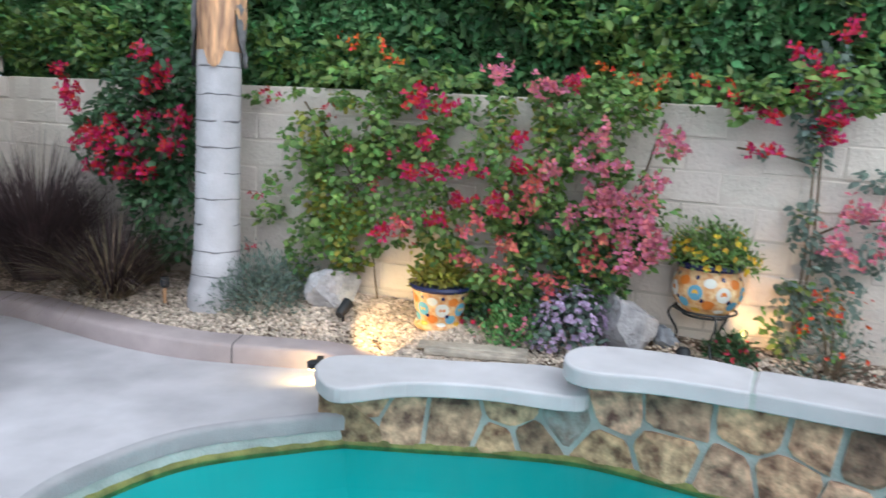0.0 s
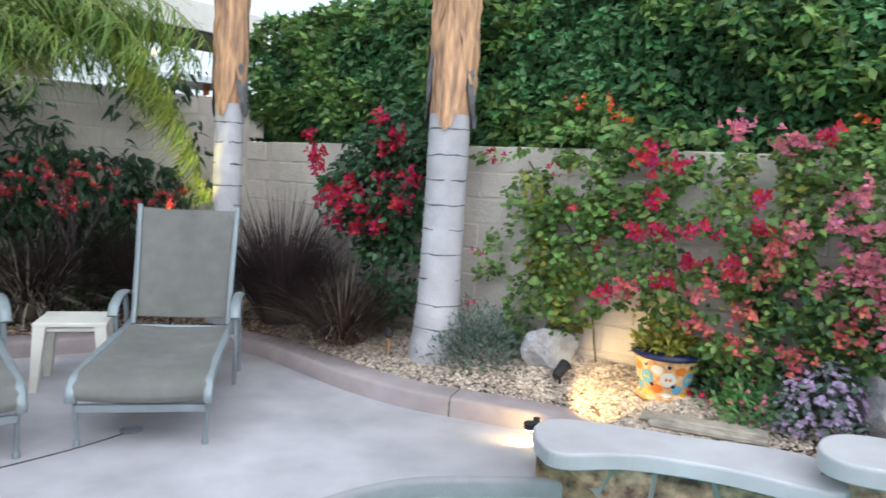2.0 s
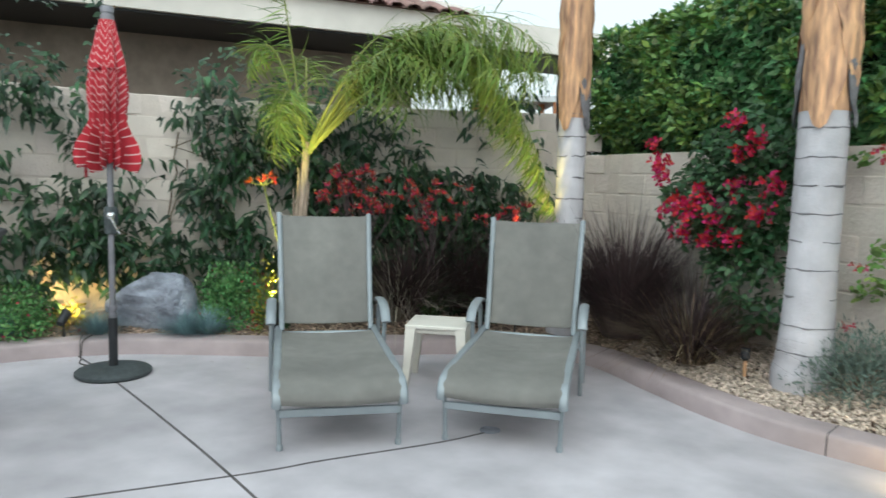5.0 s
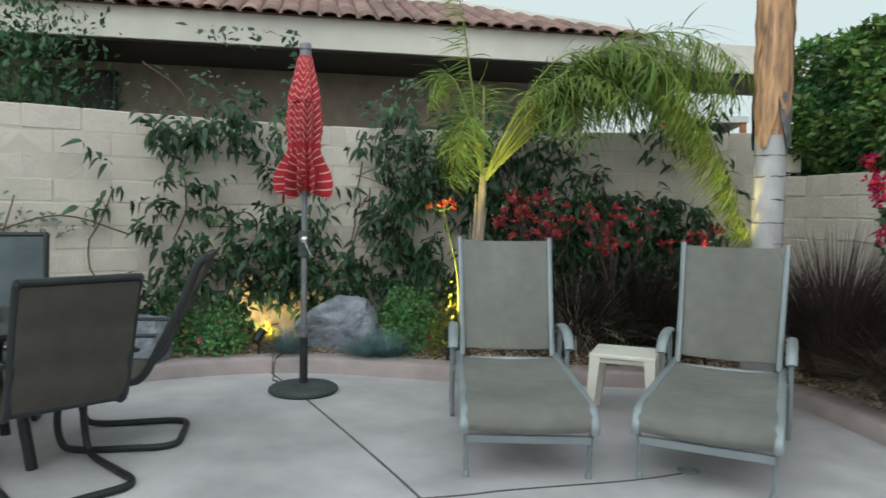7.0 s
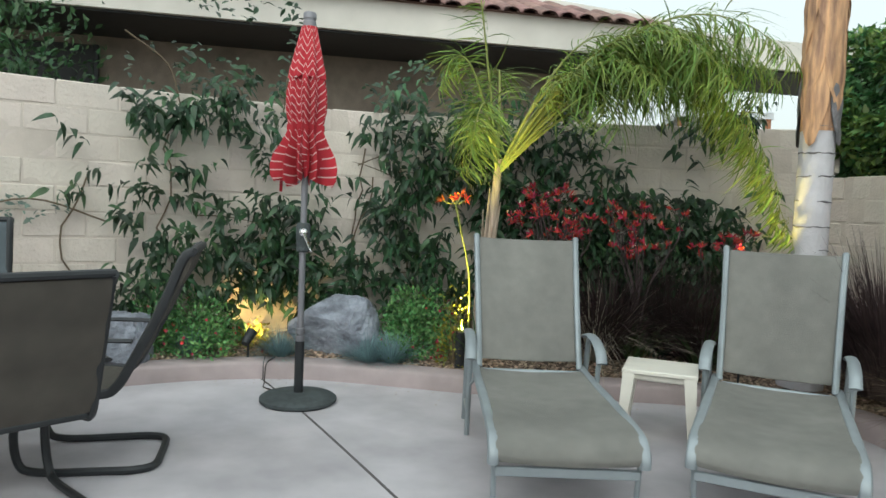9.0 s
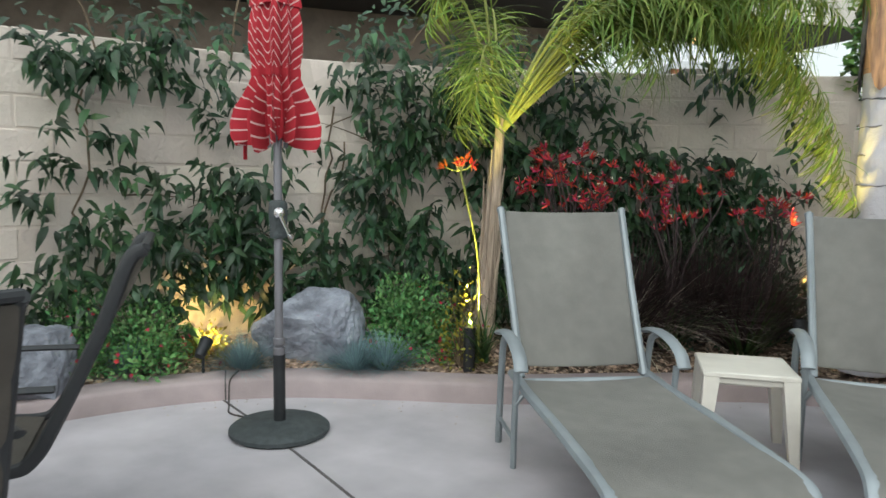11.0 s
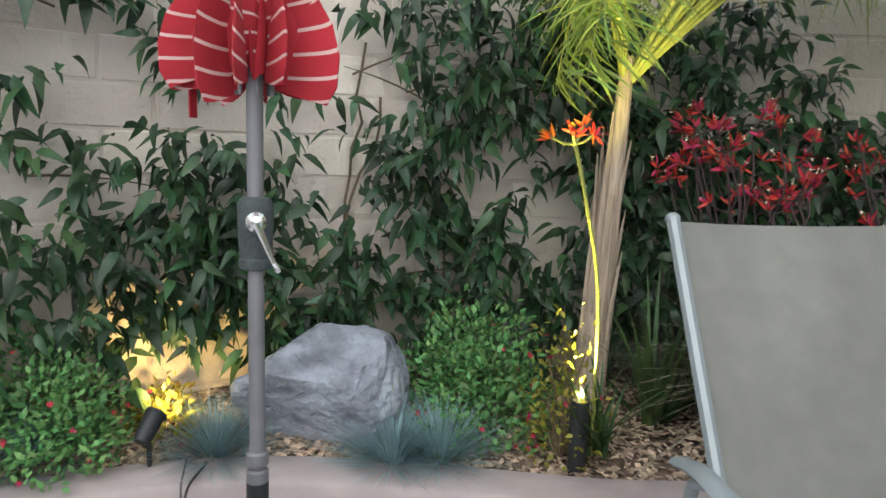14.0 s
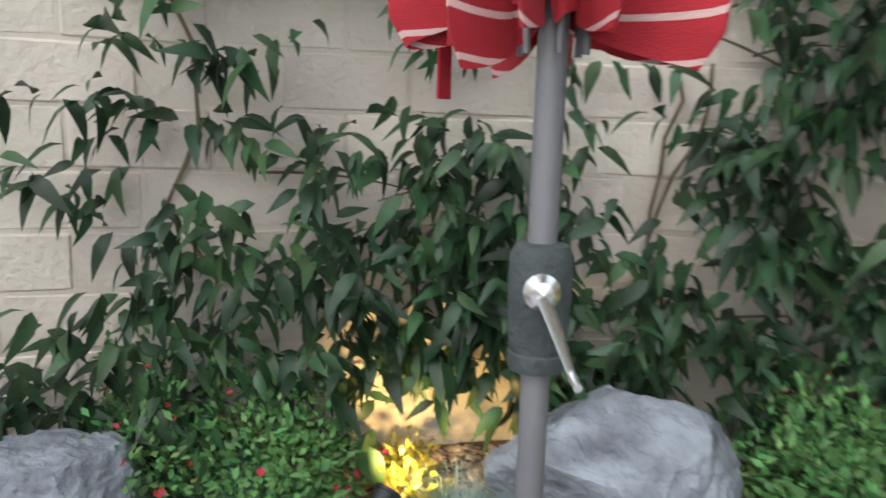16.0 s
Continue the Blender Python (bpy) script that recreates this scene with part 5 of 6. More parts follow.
def shrub(name, x, y, z, rx, ry, rz, n, leaf_l, material, label, category="shrub", ratio=0.5, hollow=0.35, twig=True, stations=1, bloom=None, up=0.3, lumps=0.35):
    t = thing(name, label, category, x, y, z)
    d = unit(rng.normal(0, 1, (n, 3)))
    d[:, 2] = np.abs(d[:, 2]) * 1.0 - 0.25 * (rng.uniform(0, 1, n) < 0.4)
    lum = np.array([noise.noise(Vector((a * 2.4 + x, b * 2.4 + y, c * 2.4))) for a, b, c in d])
    rad = (hollow + (1 - hollow) * rng.uniform(0, 1, n) ** 0.6) * (1 + lumps * lum)
    pos = d * rad[:, None] * np.array([rx, ry, rz])
    pos[:, 2] = np.maximum(pos[:, 2] + 0.03, 0.0)
    ax = d * 0.8 + rng.normal(0, 0.5, (n, 3)) + np.array([0, 0, up])
    nor = d + np.array([0, 0, 0.8]) + rng.normal(0, 0.4, (n, 3))
    ln = leaf_l * rng.uniform(0.6, 1.3, n)
    part("foliage", leaf_mesh("foliage", pos, ax, nor, ln, ln * ratio, material, stations), None, t)
    if twig:
        g = Geo()
        for k in range(14):
            q = d[k * 3] * np.array([rx, ry, rz]) * 0.85
            g.tube([(0, 0, -0.04), (q[0] * 0.4, q[1] * 0.4, max(q[2] * 0.6, 0.05)), (q[0], q[1], max(q[2], 0.06))], [0.008, 0.005, 0.002], 5)
        part("branching", g, M_STEM, t)
    if bloom:
        bm_mat, bn, bs = bloom
        d = unit(rng.normal(0, 1, (bn, 3)))
        d[:, 2] = np.abs(d[:, 2])
        pos = d * np.array([rx, ry, rz]) * rng.uniform(0.85, 1.12, bn)[:, None]
        flowers(t, pos, d, bs, bm_mat)
    return t


def flowers(t, pos, outward, size, material, petals=5, name="blossom"):
    pos, outward = np.asarray(pos, float), unit(np.asarray(outward, float))
    n = len(pos)
    ref = np.where(np.abs(outward[:, 2:3]) < 0.9, np.array([[0, 0, 1.0]]), np.array([[1.0, 0, 0]]))
    a1 = unit(np.cross(outward, ref))
    a2 = np.cross(outward, a1)
    P, A, N = [], [], []
    for k in range(petals):
        th = 2 * math.pi * k / petals + rng.uniform(0, 1, n)[:, None]
        ax = a1 * np.cos(th) + a2 * np.sin(th) + outward * 0.5
        P.append(pos)
        A.append(ax)
        N.append(outward)
    ln = np.tile(size * rng.uniform(0.7, 1.25, n), petals)
    part(name, leaf_mesh(name, np.concatenate(P), np.concatenate(A), np.concatenate(N), ln, ln * 0.75, material, 1, 0.1), None, t)


def clump(name, u, v, n, height, spread, width, material, label, bend=0.6, extra=None, category="grass clump", base_r=0.07, at=None):
    p = Vector(at) if at else bed(u, v)
    t = thing(name, label, category, p.x, p.y, p.z)
    a = rng.uniform(0, 2 * np.pi, n)
    r = rng.uniform(0, base_r, n)
    base = np.stack([r * np.cos(a), r * np.sin(a), np.full(n, -0.01)], 1)
    tilt = spread * rng.uniform(0, 1, n) ** 0.7
    d = np.stack([np.cos(a) * np.sin(tilt), np.sin(a) * np.sin(tilt), np.cos(tilt)], 1)
    part("foliage", blade_mesh("foliage", base, d, height * rng.uniform(0.55, 1.1, n), width, material, bend * rng.uniform(0.3, 1.2, n)), None, t)
    return t

# ---- planting against the north wall ----


def climber(name, line, blobs, material, leaf_l, label, blooms=(), stems=(), off=(0.05, 0.32), ratio=0.6, accents=()):
    """A plant trained on a wall: leaves in soft blobs (s, z, half width, half height, count), and bract clusters (material, size, count, places)."""
    t = thing(name, label, "climbing plant")

    def spread(bl, mt, nm):
        P, A, N = [], [], []
        for s, z, a, b, n in bl:
            r = np.sqrt(rng.uniform(0, 1, n)) * 1.05
            th = rng.uniform(0, 2 * np.pi, n)
            ss, zz = s + a * r * np.cos(th), z + b * r * np.sin(th)
            keep = np.array([noise.noise(Vector((p * 5.5, q * 5.5, s))) > -0.10 - 0.22 * (1 - w) for p, q, w in zip(ss, zz, r)])
            ss, zz, r = ss[keep], zz[keep], r[keep]
            o = off[0] + (off[1] - off[0]) * rng.uniform(0, 1, len(ss)) * (1.1 - 0.6 * r)
            p, out, tan = wall_at(line, ss, o, zz)
            P.append(p)
            A.append(out * rng.uniform(0.1, 0.9, len(ss))[:, None] + tan * rng.normal(0, 0.7, len(ss))[:, None] + np.array([0, 0, -0.25]) + rng.normal(0, 0.3, (len(ss), 3)))
            N.append(out * 0.7 + np.array([0, 0, 0.8]) + rng.normal(0, 0.4, (len(ss), 3)))
        P, A, N = np.concatenate(P), np.concatenate(A), np.concatenate(N)
        ln = leaf_l * rng.uniform(0.6, 1.35, len(P))
        part(nm, leaf_mesh(nm, P, A, N, ln, ln * ratio, mt, 2, 0.2), None, t)

    spread(blobs, material, "foliage")
    for mt, bl in accents:
        spread(bl, mt, "young_growth")
    for pts in stems:
        a = spline(pts, 5)
        p, o, tn = wall_at(line, a[:, 0], np.full(len(a), 0.06), a[:, 1])
        part("stem", Geo().tube([tuple(q) for q in p], 0.007, 5), M_STEM, t)
    for mt, size, n, rad, places in blooms:
        P, O = [], []
        for s, z in places:
            m = n
            d = rng.normal(0, rad * 0.5, (m, 2))
            p, out, tn = wall_at(line, s + d[:, 0], np.full(m, off[1] * 0.85) + rng.uniform(-0.06, 0.05, m), z + d[:, 1] * 0.8)
            P.append(p)
            O.append(out + rng.normal(0, 0.6, (m, 3)) + np.array([0, 0, 0.3]))
        flowers(t, np.concatenate(P), np.concatenate(O), size, mt, 3, "blossom")
    return t


climber("bougainvillea", NORTH, [(2.05, 1.35, 0.52, 0.55, 2600), (2.3, 1.75, 0.5, 0.25, 900), (1.6, 1.25, 0.3, 0.3, 500), (2.2, 0.75, 0.4, 0.35, 700)], M_DLEAF, 0.062,
        "magenta bougainvillea with dark leaves on the wall behind the palm",
        [(M_MAGENTA, 0.038, 24, 0.085, [(1.4, 1.59), (1.37, 1.72), (1.8, 1.3), (1.68, 1.07), (2.17, 1.42), (2.36, 1.74), (2.19, 1.88), (2.25, 1.66), (1.89, 1.39), (2.41, 1.24), (2.19, 1.07), (1.51, 1.23), (2.03, 1.2), (1.45, 1.5), (1.6, 1.3), (1.75, 1.2), (2.5, 1.45), (1.95, 1.05)])],
        [[(2.1, 0.2), (2.0, 0.8), (2.2, 1.5), (2.1, 1.9)]], (0.08, 0.42))
climber("grape_ivy", NORTH, [(3.72, 1.05, 0.42, 0.45, 1300), (3.9, 1.45, 0.42, 0.28, 1100), (3.5, 1.3, 0.34, 0.25, 500), (3.5, 0.62, 0.28, 0.28, 500), (4.2, 1.6, 0.25, 0.22, 500), (3.3, 1.62, 0.45, 0.06, 200), (3.05, 0.95, 0.12, 0.2, 150)], M_BLEAF, 0.048,
        "yellow-green climbing vine with red flecks on the block wall",
        [(M_REDB, 0.028, 5, 0.05, [(3.2, 1.6), (3.6, 1.55), (3.05, 0.95), (3.0, 0.6), (3.75, 1.3), (3.9, 1.1), (3.1, 1.65), (4.0, 1.3)])],
        [[(3.6, 0.25), (3.65, 0.9), (3.8, 1.6)], [(3.9, 0.3), (3.75, 1.0), (3.3, 1.6)]], (0.05, 0.28), 0.8,
        [(M_YLEAF, [(3.6, 0.98, 0.2, 0.16, 160), (3.72, 0.72, 0.16, 0.2, 150), (3.55, 1.45, 0.3, 0.2, 160)])])
climber("bougainvillea", NORTH, [(4.85, 1.25, 0.55, 0.5, 2400), (5.2, 0.95, 0.45, 0.45, 1800), (4.7, 0.7, 0.5, 0.3, 1200), (4.35, 1.2, 0.2, 0.5, 500), (5.1, 1.65, 0.5, 0.16, 500), (5.65, 1.4, 0.16, 0.4, 170), (4.3, 0.95, 0.28, 0.16, 300)], M_BLEAF, 0.048,
        "large bougainvillea with magenta, coral and pink bracts over the wall",
        [(M_MAGENTA, 0.034, 16, 0.07, [(4.23, 1.68), (4.2, 1.61), (4.4, 1.59), (4.27, 1.4), (4.17, 1.22), (4.31, 1.22), (4.51, 1.25), (4.81, 1.46), (4.84, 1.29), (4.49, 1.06), (4.7, 1.08), (5.1, 1.78), (4.03, 0.84), (4.37, 0.94)]),
         (M_CORAL, 0.034, 18, 0.085, [(4.71, 1.07), (4.88, 1.05), (5.32, 0.89), (4.8, 0.84), (4.57, 0.92), (5.26, 0.76), (4.13, 0.87), (4.78, 0.67), (4.55, 0.72), (5.05, 0.62), (4.95, 1.2)]),
         (M_PINK, 0.034, 20, 0.085, [(4.68, 1.82), (4.92, 1.74), (5.0, 1.73), (5.26, 1.48), (5.35, 1.31), (5.18, 1.33), (5.32, 1.18), (5.42, 1.16), (5.55, 1.04), (5.59, 0.98), (5.54, 1.14), (5.44, 0.91), (4.99, 1.28), (5.6, 0.85), (5.5, 0.78), (5.4, 1.05), (5.65, 1.45), (5.62, 1.25), (5.15, 1.05), (5.25, 1.1), (5.6, 0.92)])],
        [[(4.9, 0.2), (4.8, 0.9), (5.0, 1.7)], [(5.0, 0.2), (5.4, 0.9), (5.6, 1.6)], [(4.85, 0.2), (4.4, 0.9), (4.2, 1.6)]], (0.08, 0.40), 0.62,
        [(M_YLEAF, [(4.85, 1.5, 0.3, 0.2, 160), (4.6, 0.85, 0.5, 0.3, 200)]), (M_DLEAF, [(5.2, 0.8, 0.4, 0.35, 900)])])
climber("bougainvillea", NORTH, [(6.42, 1.1, 0.1, 0.85, 520), (6.4, 1.75, 0.16, 0.3, 260), (6.66, 1.05, 0.2, 0.28, 200), (6.75, 1.35, 0.2, 0.05, 60), (6.1, 1.46, 0.12, 0.04, 30), (6.5, 0.6, 0.2, 0.35, 240)], M_GREYSH, 0.05,
        "thin bougainvillea column with magenta sprays on the wall",
        [(M_MAGENTA, 0.034, 15, 0.07, [(6.47, 2.09), (6.24, 1.97), (6.3, 1.8), (5.95, 1.71), (6.43, 1.63), (6.45, 1.68), (6.15, 1.66), (6.39, 1.88), (6.45, 1.55)]),
         (M_MAGENTA, 0.03, 6, 0.05, [(6.04, 1.46), (6.14, 1.46), (6.2, 1.47)]),
         (M_PINK, 0.032, 10, 0.07, [(6.55, 0.97), (6.57, 1.19), (6.66, 1.17), (6.76, 1.0), (6.61, 0.92), (6.7, 1.2), (6.53, 1.03), (6.8, 1.1)]),
         (M_ORANGE, 0.026, 6, 0.05, [(6.5, 0.7), (6.6, 0.6), (6.45, 0.5)])],
        [[(6.4, 0.25), (6.42, 0.9), (6.4, 1.5), (6.44, 2.0)], [(6.4, 0.25), (6.45, 0.9), (6.42, 1.6)], [(6.42, 1.0), (6.6, 1.1), (6.85, 1.15)], [(6.42, 1.4), (6.2, 1.45), (6.0, 1.47)]], (0.03, 0.2), 0.6, [(M_BLEAF, [(6.45, 0.5, 0.22, 0.3, 200), (6.4, 1.5, 0.1, 0.5, 120)])])
climber("trumpet_vine", NORTH, [(5.6, 1.72, 0.7, 0.14, 800), (4.0, 1.78, 0.6, 0.08, 200), (6.5, 1.8, 0.5, 0.12, 400)], M_BLEAF, 0.06,
        "flowering vine with small red blooms trailing under the hedge",
        [(M_ORANGE, 0.026, 6, 0.06, [(5.25, 1.84), (5.4, 1.82), (5.55, 1.8), (5.75, 1.83), (5.5, 1.68), (5.9, 1.78), (4.0, 1.86), (3.9, 1.95), (3.7, 1.98)]), (M_PINK, 0.026, 6, 0.06, [(5.65, 1.55), (5.7, 1.42), (5.62, 1.5)])],
        (), (0.1, 0.25))

# ---- north bed ----
clump("fountain_grass", 0, 0, 1900, 1.25, 0.52, 0.008, M_GRASSD, "tall dark purple fountain grass near the slender palm", 0.50, base_r=0.17, at=(-1.05, 6.48, 0.2))
clump("fountain_grass", 0, 0, 950, 0.95, 0.80, 0.006, M_GRASSD, "wide dark fountain grass with arching blades", 0.62, base_r=0.18, at=(-0.42, 6.20, 0.17))
clump("fountain_grass", 0, 0, 560, 0.85, 0.90, 0.006, M_GRASSB, "bronze fountain grass blades over gravel", 0.75, base_r=0.17, at=(-0.42, 6.17, 0.17))


def place(u, v):
    return bed(u, v)


p = place(106.5, 0.58)
shrub("silver_shrub", p.x, p.y, p.z - 0.02, 0.40, 0.28, 0.36, 3600, 0.05, M_GREYSH, "grey-green feathery shrub at the foot of the palm", ratio=0.18, up=0.6)


def boulder(x, y, z, sx, sy, sz, material, label, seed, rz=0, flat=0.0):
    """A weathered boulder: a faceted hull cut by random planes."""
    bm = bmesh.new()
    bmesh.ops.create_icosphere(bm, subdivisions=5, radius=1)
    r = random.Random(seed)
    planes = [(Vector((r.gauss(0, 1), r.gauss(0, 1), r.gauss(0, 0.7))).normalized(), r.uniform(0.55, 0.78)) for _ in range(11)] + [(Vector((0.1, -0.05, 1)).normalized(), 0.80)]
    for v in bm.verts:
        for n, d in planes:
            k = v.co.dot(n) - d
            if k > 0:
                v.co -= n * k
        v.co += v.co.normalized() * (0.04 * noise.noise(v.co * 2.6 + Vector((seed, 0, 0))) + 0.035 * noise.noise(v.co * 6) + 0.035 * abs(noise.noise(v.co * 11)) + 0.012 * noise.noise(v.co * 26))
        v.co = Vector((v.co.x * sx, v.co.y * sy, v.co.z * sz))
    me = bpy.data.meshes.new("boulder")
    bm.to_mesh(me)
    bm.free()
    me.materials.append(material)
    ob = new("boulder", me)
    ob.matrix_basis = pose(x, y, z + sz * 0.55, 0, 0, rz)
    return tagged(ob, label, "boulder")


p = place(112.0, 0.72)
boulder(p.x + 0.05, p.y, p.z - 0.02, 0.20, 0.16, 0.19, M_ROCKP, "pale pinkish boulder set in gravel", 3, 20)
p = place(153.5, 0.72)
boulder(p.x, p.y, p.z - 0.02, 0.21, 0.16, 0.25, M_ROCKP, "pale rough granite boulder behind the pool cap", 8, -20)
p = place(156.0, 0.85)
boulder(p.x, p.y, p.z - 0.02, 0.1, 0.09, 0.09, M_ROCK, "small grey stone near the pot stand", 12)
p = place(149.0, 0.68)
shrub("lilac_plant", p.x, p.y, p.z, 0.24, 0.20, 0.34, 900, 0.05, M_GREYSH, "low shrub covered in pale lilac flowers", bloom=(M_LILAC, 420, 0.022))
p = place(143.5, 0.66)
shrub("verbena", p.x, p.y, p.z, 0.22, 0.16, 0.20, 1100, 0.04, M_SHRUB, "small green bedding plant with magenta flowers", bloom=(M_PINK, 40, 0.018))
p = place(138.0, 0.85)
shrub("verbena", p.x, p.y, p.z, 0.22, 0.14, 0.16, 800, 0.04, M_DLEAF, "dark green bedding plant with magenta flowers", bloom=(M_MAGENTA, 50, 0.018))
p = place(160.5, 0.72)
shrub("verbena", p.x, p.y, p.z, 0.15, 0.12, 0.14, 500, 0.04, M_DLEAF, "low plant with dark red flowers under the pot", bloom=(M_REDB, 34, 0.02))
p = place(166.5, 0.7)
shrub("lantana", p.x, p.y, p.z, 0.24, 0.18, 0.50, 420, 0.045, M_GREYSH, "loose twiggy shrub with small orange flowers", bloom=(M_ORANGE, 16, 0.02), ratio=0.3)
p = place(170.5, 0.45)
shrub("lantana", p.x, p.y, p.z, 0.26, 0.20, 0.22, 700, 0.045, M_DLEAF, "green shrub with orange flowers beside the pool cap", bloom=(M_ORANGE, 26, 0.02), ratio=0.3)

# weathered boards lying in the gravel
a, b = place(132.5, 0.34), place(147.0, 0.40)
d = b - a
bd = thing("timber_board", "weathered split board lying in the gravel", "board", (a.x + b.x) / 2, (a.y + b.y) / 2, (a.z + b.z) / 2 + 0.01, math.degrees(math.atan2(d.y, d.x)))
part("plank", Geo().box(0, 0.03, 0.035, d.length, 0.11, 0.025, 0.006), M_WOODB, bd)
part("plank", Geo().box(0.02, -0.035, 0.018, d.length * 0.92, 0.07, 0.03, 0.006), M_WOODB, bd)


def talavera(x, y, z, prof, label, name="flower_pot"):
    """A painted glazed pot: lathe body, cobalt rim and motifs laid on its curve."""
    t = thing(name, label, "flower pot", x, y, z)
    body = part("body", Geo().lathe(prof, 40), M_GLAZEC, t, "glazed warm ochre body")
    top_r, top_z = prof[-1]
    part("rim", Geo().lathe([(top_r - 0.02, top_z - 0.03), (top_r + 0.004, top_z - 0.028), (top_r + 0.016, top_z - 0.012), (top_r + 0.012, top_z + 0.004), (top_r - 0.02, top_z + 0.004)], 40), M_COBALT, t, "dark cobalt blue rim")
    part("soil", Geo().lathe([(0.0, top_z - 0.035), (top_r - 0.012, top_z - 0.035), (top_r - 0.012, top_z - 0.03), (0.0, top_z - 0.02)], 24), M_SOIL, t)
    zs = np.array([q[1] for q in prof])
    rs = np.array([q[0] for q in prof])

    def motif(a0, zc, ra, rb, mt, nm="motif"):
        g = Geo()
        R = float(np.interp(zc, zs, rs))
        ring = []
        for k in range(14):
            th = 2 * math.pi * k / 14
            zz = zc + rb * math.sin(th)
            rr = float(np.interp(zz, zs, rs)) + 0.0025
            aa = a0 + ra * math.cos(th) / R
            ring.append((rr * math.cos(aa), rr * math.sin(aa), zz))
        rr = R + 0.004
        g.add(ring + [(rr * math.cos(a0), rr * math.sin(a0), zc)], [(k, (k + 1) % 14, 14) for k in range(14)])
        part(nm, g, mt, t)

    h = top_z
    for k in range(8):
        a0 = 2 * math.pi * k / 8
        motif(a0, h * 0.50, 0.042, 0.044, (M_GLAZEW, M_GLAZEB)[k % 2])
        motif(a0, h * 0.50, 0.018, 0.019, (M_GLAZEO, M_GLAZEY)[k % 2])
        motif(a0 + 0.39, h * 0.70, 0.034, 0.026, (M_GLAZEO, M_GLAZEW)[k % 2])
        motif(a0 + 0.39, h * 0.28, 0.034, 0.028, (M_GLAZEB, M_GLAZEO)[k % 2])
        motif(a0, h * 0.78, 0.012, 0.012, M_COBALT)
        motif(a0 + 0.2, h * 0.36, 0.012, 0.012, M_COBALT)
        motif(a0, h * 0.16, 0.028, 0.012, (M_GLAZEW, M_GLAZEY)[k % 2])
    return t


p = place(127.5, 0.66)
talavera(p.x, p.y, p.z, [(0.10, 0.0), (0.15, 0.0), (0.155, 0.015), (0.15, 0.03), (0.135, 0.04), (0.14, 0.06), (0.16, 0.14), (0.175, 0.22), (0.185, 0.27)], "painted ceramic flower pot on the gravel, lit by a spotlight")
shrub("potted_plant", p.x, p.y, p.z + 0.25, 0.19, 0.17, 0.16, 700, 0.05, M_YLEAF, "yellow-green plant growing in the painted pot", ratio=0.45)
p = place(158.5, 0.80)
ps = thing("pot_stand", "black wrought iron stand under the round pot", "plant stand", p.x, p.y, p.z)
part("ring", Geo().tube([(0.12 * math.cos(a), 0.12 * math.sin(a), 0.23) for a in np.linspace(0, 2 * math.pi, 25)], 0.007, 6), M_BLACK, ps)
part("top_ring", Geo().tube([(0.17 * math.cos(a), 0.17 * math.sin(a), 0.26) for a in np.linspace(0, 2 * math.pi, 29)], 0.007, 6), M_BLACK, ps)
for k in range(3):
    a = 2 * math.pi * k / 3 + 0.4
    part("leg", Geo().tube(spline([(0.17 * math.cos(a), 0.17 * math.sin(a), 0.26), (0.20 * math.cos(a), 0.20 * math.sin(a), 0.20), (0.14 * math.cos(a), 0.14 * math.sin(a), 0.10), (0.19 * math.cos(a), 0.19 * math.sin(a), 0.0)], 5), 0.007, 6), M_BLACK, ps)
    part("brace", Geo().tube([(0.12 * math.cos(a), 0.12 * math.sin(a), 0.23), (0.17 * math.cos(a), 0.17 * math.sin(a), 0.26)], 0.006, 6), M_BLACK, ps)
talavera(p.x, p.y, p.z + 0.235, [(0.07, 0.0), (0.10, 0.0), (0.15, 0.04), (0.185, 0.10), (0.195, 0.155), (0.185, 0.205), (0.165, 0.24), (0.165, 0.275), (0.175, 0.295)], "round painted ceramic pot on an iron stand")
shrub("potted_daisies", p.x, p.y, p.z + 0.51, 0.25, 0.22, 0.22, 1500, 0.045, M_BLEAF, "bushy yellow daisies growing in the round pot", bloom=(M_YELLOW, 60, 0.027), ratio=0.35)


def bullet_light(x, y, z, tilt, rz, label, post=0.0):
    t = thing("spotlight", label, "garden spotlight", x, y, z, rz)
    part("stake", Geo().tube([(0, 0, -0.06), (0, 0, 0.06 + post)], 0.009, 8), M_BLACK, t)
    h = part("housing", Geo().lathe([(0.0, -0.06), (0.026, -0.06), (0.034, -0.03), (0.037, 0.05), (0.040, 0.052), (0.040, 0.062), (0.034, 0.062), (0.033, 0.045)], 20, pose(0, 0, 0.09 + post, tilt)), M_BLACK, t)
    part("lens", Geo().lathe([(0.0, 0.047), (0.032, 0.047), (0.032, 0.050), (0.0, 0.052)], 20, pose(0, 0, 0.09 + post, tilt)), M_BULB, t, "lit warm lens")
    return t


p = place(116.5, 0.34)
bullet_light(p.x, p.y, p.z + 0.02, -60, -30, "small black garden spotlight shining on the gravel")
p = place(158.0, 0.42)
bullet_light(p.x, p.y, p.z + 0.02, -55, -20, "black garden spotlight behind the pool cap")
p = place(96.5, 0.30)
st = thing("path_light", "bronze stake light at the edge of the gravel", "garden light", p.x, p.y, p.z)
part("stake", Geo().tube([(0, 0, -0.05), (0, 0, 0.15)], 0.012, 8), M_BOOT, st)
part("hood", Geo().lathe([(0.015, 0.13), (0.032, 0.15), (0.028, 0.21), (0.0, 0.215)], 16), M_BLACK, st)
sl = thing("step_light", "small lit step light under the cap at the kerb end", "step light", 1.10, 4.98, 0.0)
